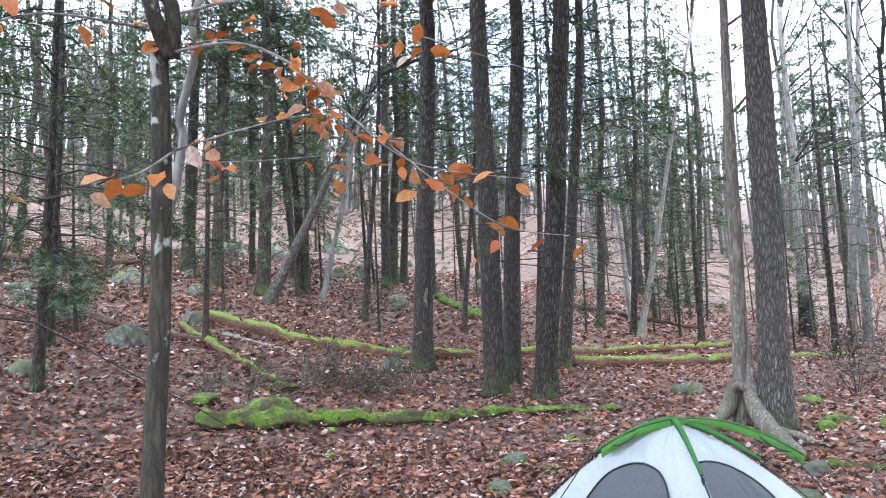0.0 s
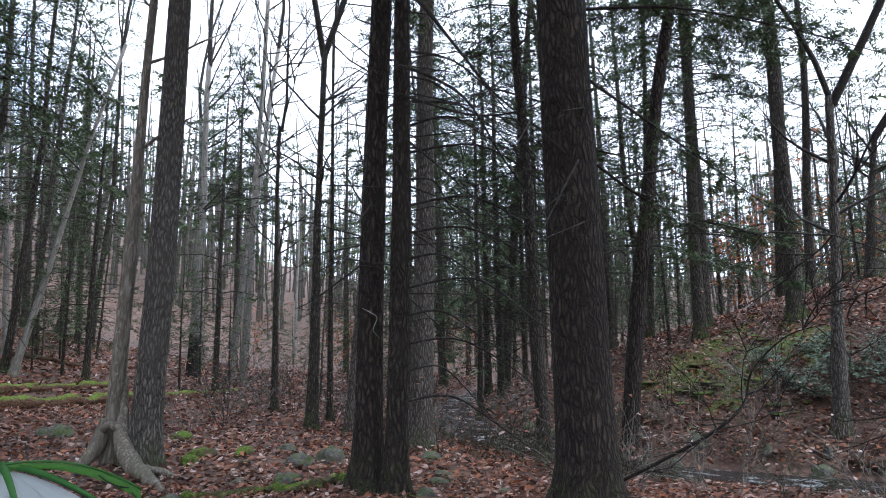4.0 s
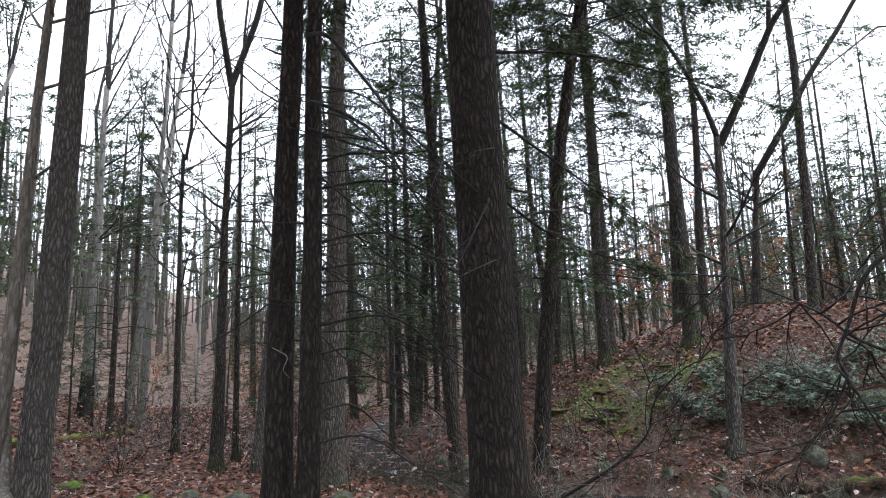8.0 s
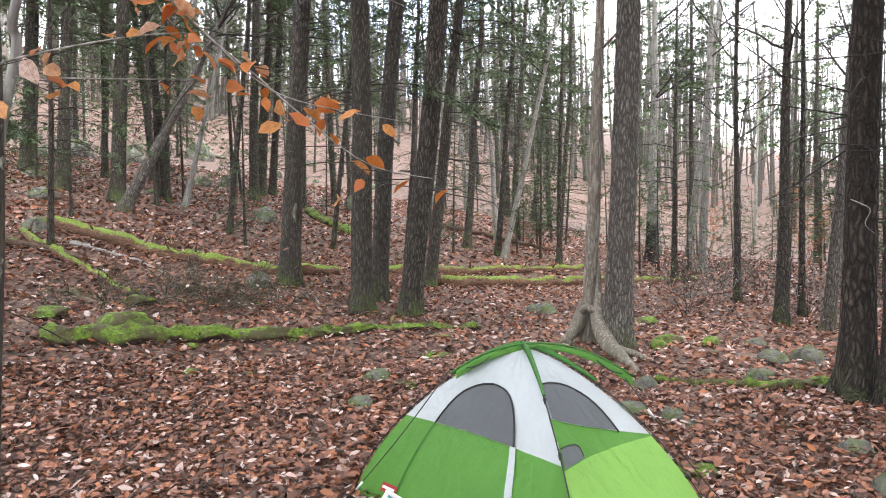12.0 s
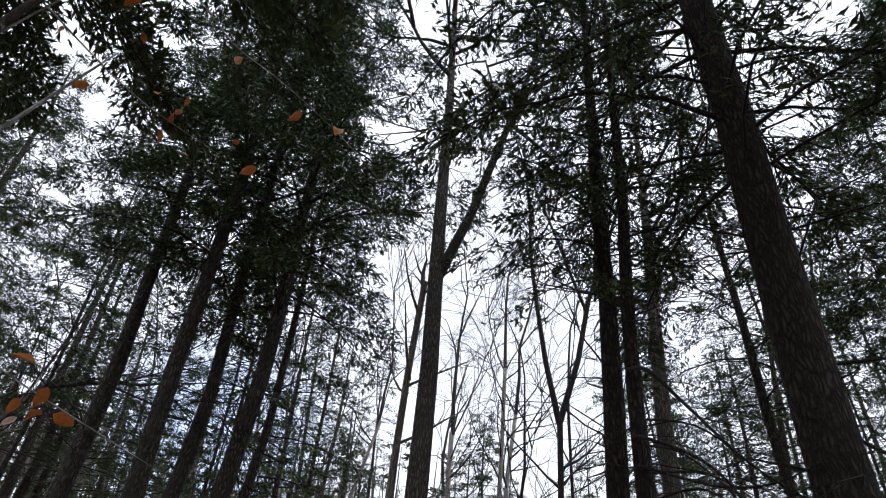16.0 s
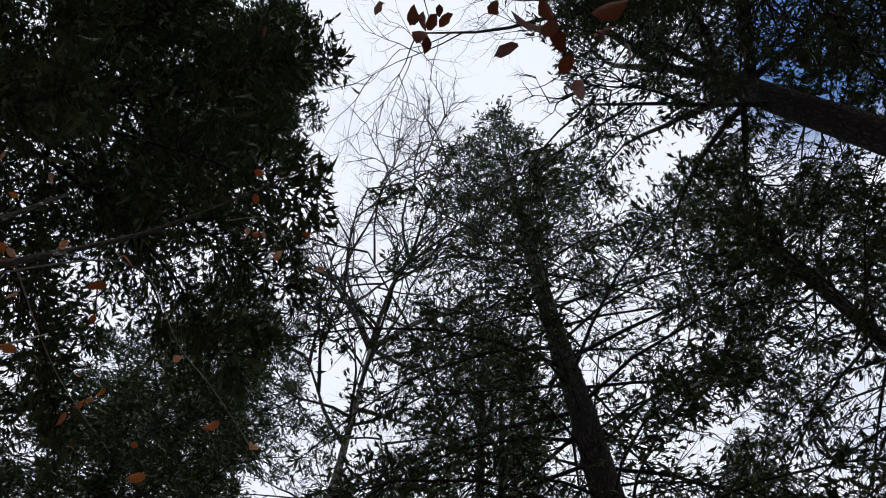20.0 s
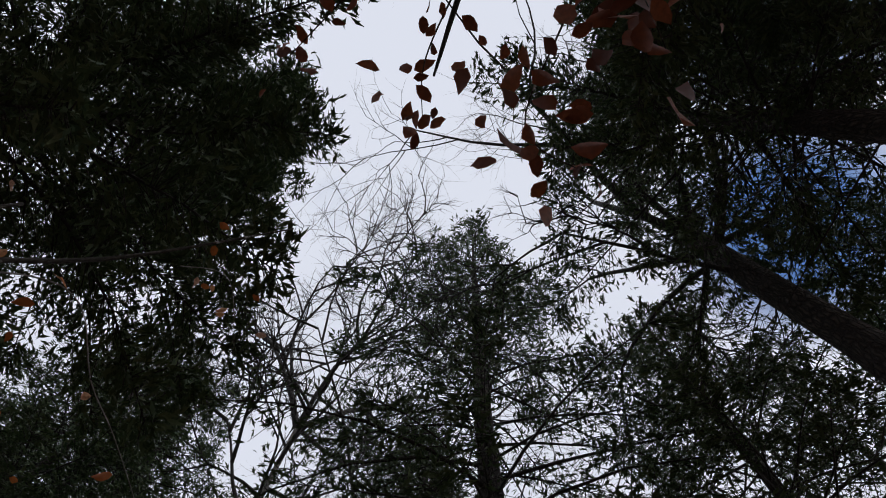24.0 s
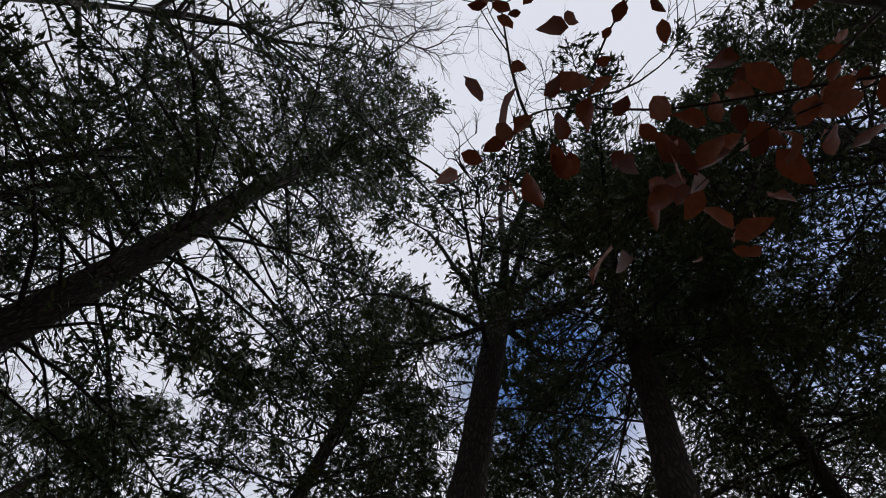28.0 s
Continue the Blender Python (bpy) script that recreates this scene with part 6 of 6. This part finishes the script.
def shrub(seed, h, material, leaves, leaf_mat, leaf_size, stems=14, spread=0.5, whorl=0):
    """A many-stemmed bush about the origin."""
    g = random.Random(seed)
    root = new("shrub")
    b = Build()
    pl, ax = [], []
    for i in range(stems):
        a, s = g.uniform(0, 6.28), g.uniform(0.1, 1) * spread
        d = Vector((math.cos(a) * s, math.sin(a) * s, 1)).normalized()
        p0 = Vector((math.cos(a) * 0.1 * s, math.sin(a) * 0.1 * s, -0.05))
        grow(b, g, p0, d, h * g.uniform(0.6, 1), 0.004 + 0.002 * h, 1, 3, 0.7, -0.15, 0.2)
    tagged(put("stem_clump", b.mesh("stem_clump", material), root), kind="stuff")
    if leaves:
        vs = b.v
        for i in range(leaves):
            q = vs[g.randrange(len(vs))]
            if q.z < h * 0.25:
                continue
            if whorl:
                c_, a0 = (q.x + g.gauss(0, 0.12), q.y + g.gauss(0, 0.12), q.z + g.gauss(0, 0.06)), g.uniform(0, 6.28)
                for m in range(whorl):
                    pl.append(c_)
                    ax.append((math.cos(a0 + m * 6.28 / whorl), math.sin(a0 + m * 6.28 / whorl), g.gauss(0.1, 0.35)))
                continue
            pl.append((q.x + g.gauss(0, 0.10), q.y + g.gauss(0, 0.10), q.z + g.gauss(0, 0.08)))
            ax.append((g.gauss(0, 1), g.gauss(0, 1), g.gauss(-0.1, 0.5)))
        n = len(pl)
        gg = np.random.default_rng(seed)
        v, f = scatter(LEAF + np.array([0.5, 0, 0]), LEAF_T, np.array(pl), frames_of(np.array(ax), np.stack([gg.normal(0, .5, n), gg.normal(0, .5, n), np.ones(n)], 1)), gg.uniform(0.7, 1.3, n) * leaf_size)
        tagged(put("foliage", array_mesh("foliage", v, f, leaf_mat), root), kind="stuff")
    return root


def place(src, x, y, s, turn, label, cat, grp, fresh=False):
    m = Matrix.LocRotScale((x, y, land(x, y)), Euler((0, 0, turn)), (s, s, s))
    o = src if fresh else copy_thing(src, m)
    o.matrix_world = m
    return tagged(o, label, cat, grp)


laurels = [shrub(71, 1.2, M_DEAD, 300, M_LAUREL, 0.11, 16, 1.1, 6), shrub(72, 1.0, M_DEAD, 270, M_LAUREL, 0.11, 14, 1.2, 6)]
g = random.Random(21)
first = [True, True]
for i, (x, y, s) in enumerate([(15.7, 3.5, 0.6), (15.5, 4.6, 0.5), (15.4, 2.5, 0.65), (16.4, 5.3, 0.4), (15.9, 1.6, 0.7), (15.1, 4.0, 0.45), (16.3, 2.9, 0.6), (16.2, 0.4, 0.7), (17.2, -1.0, 0.9), (16.6, 4.2, 0.5), (17.0, 1.2, 0.65), (15.2, 1.2, 0.5), (15.0, 0.2, 0.6), (-9.2, 15.4, 0.7), (-8.2, 14.9, 0.55), (-12.5, 15.5, 1.3), (-14.5, 19.0, 1.4)]):
    k_ = i % 2
    place(laurels[k_], x, y, s, g.uniform(0, 6), "spreading laurel bush with dull grey-green evergreen leaves", "bush", "laurel bushes", first[k_])
    first[k_] = False
thin = [shrub(81, 1.2, M_GREY, 60, M_LITTER, 0.08, 12, 1.2), shrub(82, 0.9, M_PALE, 45, M_LITTER, 0.08, 12, 1.6), shrub(83, 1.6, M_DEAD, 110, M_LITTER, 0.085, 9, 0.8)]
first = [True] * 3
for i in range(80):
    k_ = i % 3
    if i < 42:
        y = g.uniform(1.5, 19)
        x = stream_x(y) + g.choice((-1, 1, 1)) * g.uniform(1.5, 4.6)
    else:
        a, d = radians(g.uniform(24, 60)), g.uniform(12.5, 26)
        x, y = d * math.sin(a), d * math.cos(a)
        if abs(x - stream_x(y)) < 0.9:
            x += 1.5
    place(thin[k_], x, y, g.uniform(0.6, 1.15), g.uniform(0, 6), "thin leafless shrub with a few dry leaves", "bush", "leafless shrubs", first[k_])
    first[k_] = False
brush = [shrub(91, 0.5, M_OAK, 30, M_LITTER, 0.08, 22, 2.5)]
heaps = [(-1.6, 12.8), (-2.3, 12.3), (-1.0, 12.6), (-1.9, 11.8), (-3.4, 11.2), (-2.7, 12.9)]
for i in range(26):
    y = g.uniform(-1.5, 10)
    heaps.append((stream_x(y) + g.choice((-1, -1, 1)) * g.uniform(0.9, 2.6), y))
for i, (x, y) in enumerate(heaps):
    place(brush[0], x, y, g.uniform(1.0, 1.7), g.uniform(0, 6), "tangled heap of dry brushwood on the leaves", "brushwood", "brushwood heaps", i == 0)
# moss mats on the bank beyond the stream
g = random.Random(63)
for i in range(16):
    x, y = 15.9 + g.gauss(0, 0.75), 6.0 + g.gauss(0, 1.0)
    stone(x, y, g.uniform(0.25, 0.7), 0.05, 700 + i, M_MOSS, "flat cushion of bright green moss on the bank", 0.8, 2)
rust = [shrub(95, 4.2, M_DEAD, 900, M_RUST, 0.11, 5, 0.45)]
for i, (x, y, s) in enumerate([(26.5, 7.6, 1.1), (27.5, 9.2, 1.2), (28.5, 3.0, 1.0), (25.5, 22.5, 0.8), (17, 21, 0.55), (30, 6, 1.2), (24, 30, 0.9), (20.5, 33, 0.8), (-26, 20, 0.9)]):
    place(rust[0], x, y, s, g.uniform(0, 6), "young beech keeping its rust-orange withered leaves", "tree", "rust-leaved saplings", i == 0)

# a pale wound on one hemlock, and a pale curled twig on another
wound = new("bark_wound")
wx, wy = -0.47, 14.11
wound.location = (wx, wy, land(wx, wy) + 1.55)
swept("bare_wood", [(0, 0.06, -0.22), (-0.02, 0.03, -0.05), (0.0, 0.03, 0.08), (0.02, 0.07, 0.2)], [0.01, 0.04, 0.03, 0.006], M_BARE, wound, 8, 0.4, 14)
tagged(wound, "strip of bare pale wood where bark is torn off a trunk", "bark")
curl = new("pale_twig")
curl.location = (5.42, 6.15, 2.0)
swept("twig", [(0.0, 0.1, 0.1), (-0.02, -0.05, 0.05), (0.05, -0.1, -0.02), (-0.03, -0.12, -0.16), (0.08, -0.12, -0.26)], [0.005, 0.006, 0.005, 0.002], M_PALE, curl, 6, 0.0, 18)
tagged(curl, "short curled pale dead twig on a dark trunk", "twig")


def green_limb(pts, r, seed, spread, n):
    """A living hemlock bough with flat needle sprays."""
    global bo
    g = np.random.default_rng(seed)
    bo = Vector(pts[0])
    root = new("hemlock_bough")
    root.location = bo
    swept("limb", rel(pts), [r, r * 0.6, 0.004], M_DEAD, root, 6, 0.1, 18)
    path = smooth_path(rel(pts), 24)
    pl, ax = [], []
    b = Build()
    for i in range(n):
        k_ = int(g.integers(6, 25))
        t = (path[min(k_ + 1, 24)] - path[k_ - 1]).normalized()
        side_d = t.cross(Vector((0, 0, 1))).normalized() * g.choice((-1, 1))
        d = (t * g.uniform(0.4, 1.0) + side_d * g.uniform(0.3, 1.0) + Vector((0, 0, g.normal(-0.15, 0.12)))).normalized()
        ln = spread * g.uniform(0.3, 1.0) * (1.15 - k_ / 26)
        e = path[k_] + d * ln
        b.tube([path[k_], e], [0.005, 0.0015], 3, cap=False)
        for m in range(7):
            pl.append(tuple(path[k_].lerp(e, g.uniform(0.15, 1.0)) + Vector(g.normal(0, 0.02, 3))))
            ax.append(tuple(d + Vector(g.normal(0, 0.5, 3))))
    q = len(pl)
    v, f = scatter(FROND, FROND_T, np.array(pl), frames_of(np.array(ax), np.stack([g.normal(0, .3, q), g.normal(0, .3, q), np.ones(q)], 1)), g.uniform(0.10, 0.2, q))
    tagged(put("twig_spray", b.mesh("twig_spray", M_DEAD), root), kind="stuff")
    tagged(put("foliage", array_mesh("foliage", v, f, M_NEEDLE), root), kind="stuff")
    tagged(root, "drooping hemlock bough with flat green needle sprays", "branch", "hemlock boughs")


courses = [
    ([(6.65, 3.85, 3.7), (7.24, 3.42, 3.2), (8.0, 2.86, 2.9), (8.6, 2.46, 2.75)], 0.02, 0.8, 42),
    ([(6.65, 3.8, 4.6), (7.6, 3.5, 4.2), (8.6, 3.0, 3.6), (9.4, 2.6, 3.1)], 0.022, 0.9, 42),
    ([(6.6, 3.8, 5.4), (7.2, 2.9, 5.3), (7.8, 1.9, 4.9), (8.2, 1.0, 4.4)], 0.02, 0.9, 40),
    ([(11.9, 6.2, 3.4), (12.2, 5.4, 3.3), (12.4, 4.4, 2.9), (12.5, 3.4, 2.5)], 0.022, 1.0, 60),
]
courses += [
    ([(12.35, 8.5, 3.0), (11.6, 8.9, 3.0), (10.7, 9.2, 2.6), (10.0, 9.4, 2.1)], 0.02, 0.9, 60),
    ([(-6.2, 10.3, 4.0), (-5.0, 9.6, 3.9), (-4.0, 9.0, 3.5), (-3.4, 8.6, 3.1)], 0.02, 0.9, 70),
    ([(-6.2, 10.3, 3.0), (-5.4, 9.3, 3.0), (-4.7, 8.4, 2.7), (-4.3, 7.7, 2.3)], 0.02, 0.9, 70),
    ([(0.88, 12.6, 4.6), (1.7, 12.0, 4.5), (2.4, 11.5, 4.1), (2.9, 11.2, 3.7)], 0.018, 0.8, 50),
]
for i, (pts, r, sp, n) in enumerate(courses):
    green_limb(pts, r, 700 + i, sp, n)

# single fallen leaves by the tent
single = [array_mesh("fallen_leaf", shape, LEAF_T, M_FALLEN) for shape in FALLEN]
g = random.Random(63)
for i in range(290):
    a, d = radians(g.uniform(-22, 52)), math.sqrt(g.uniform(2.3 ** 2, 5.2 ** 2))
    x, y = d * math.sin(a), d * math.cos(a)
    if math.hypot(x - TC.x, y - TC.y) < 1.3:
        continue
    o = new("fallen_leaf", single[i % 5])
    o.parent = ground
    k_ = g.uniform(0.07, 0.105)
    o.matrix_basis = Matrix.LocRotScale((x, y, land(x, y) + g.uniform(0.045, 0.065)), Euler((g.gauss(0, 0.25), g.gauss(0, 0.25), g.uniform(0, 6.28))), (k_, k_, k_))
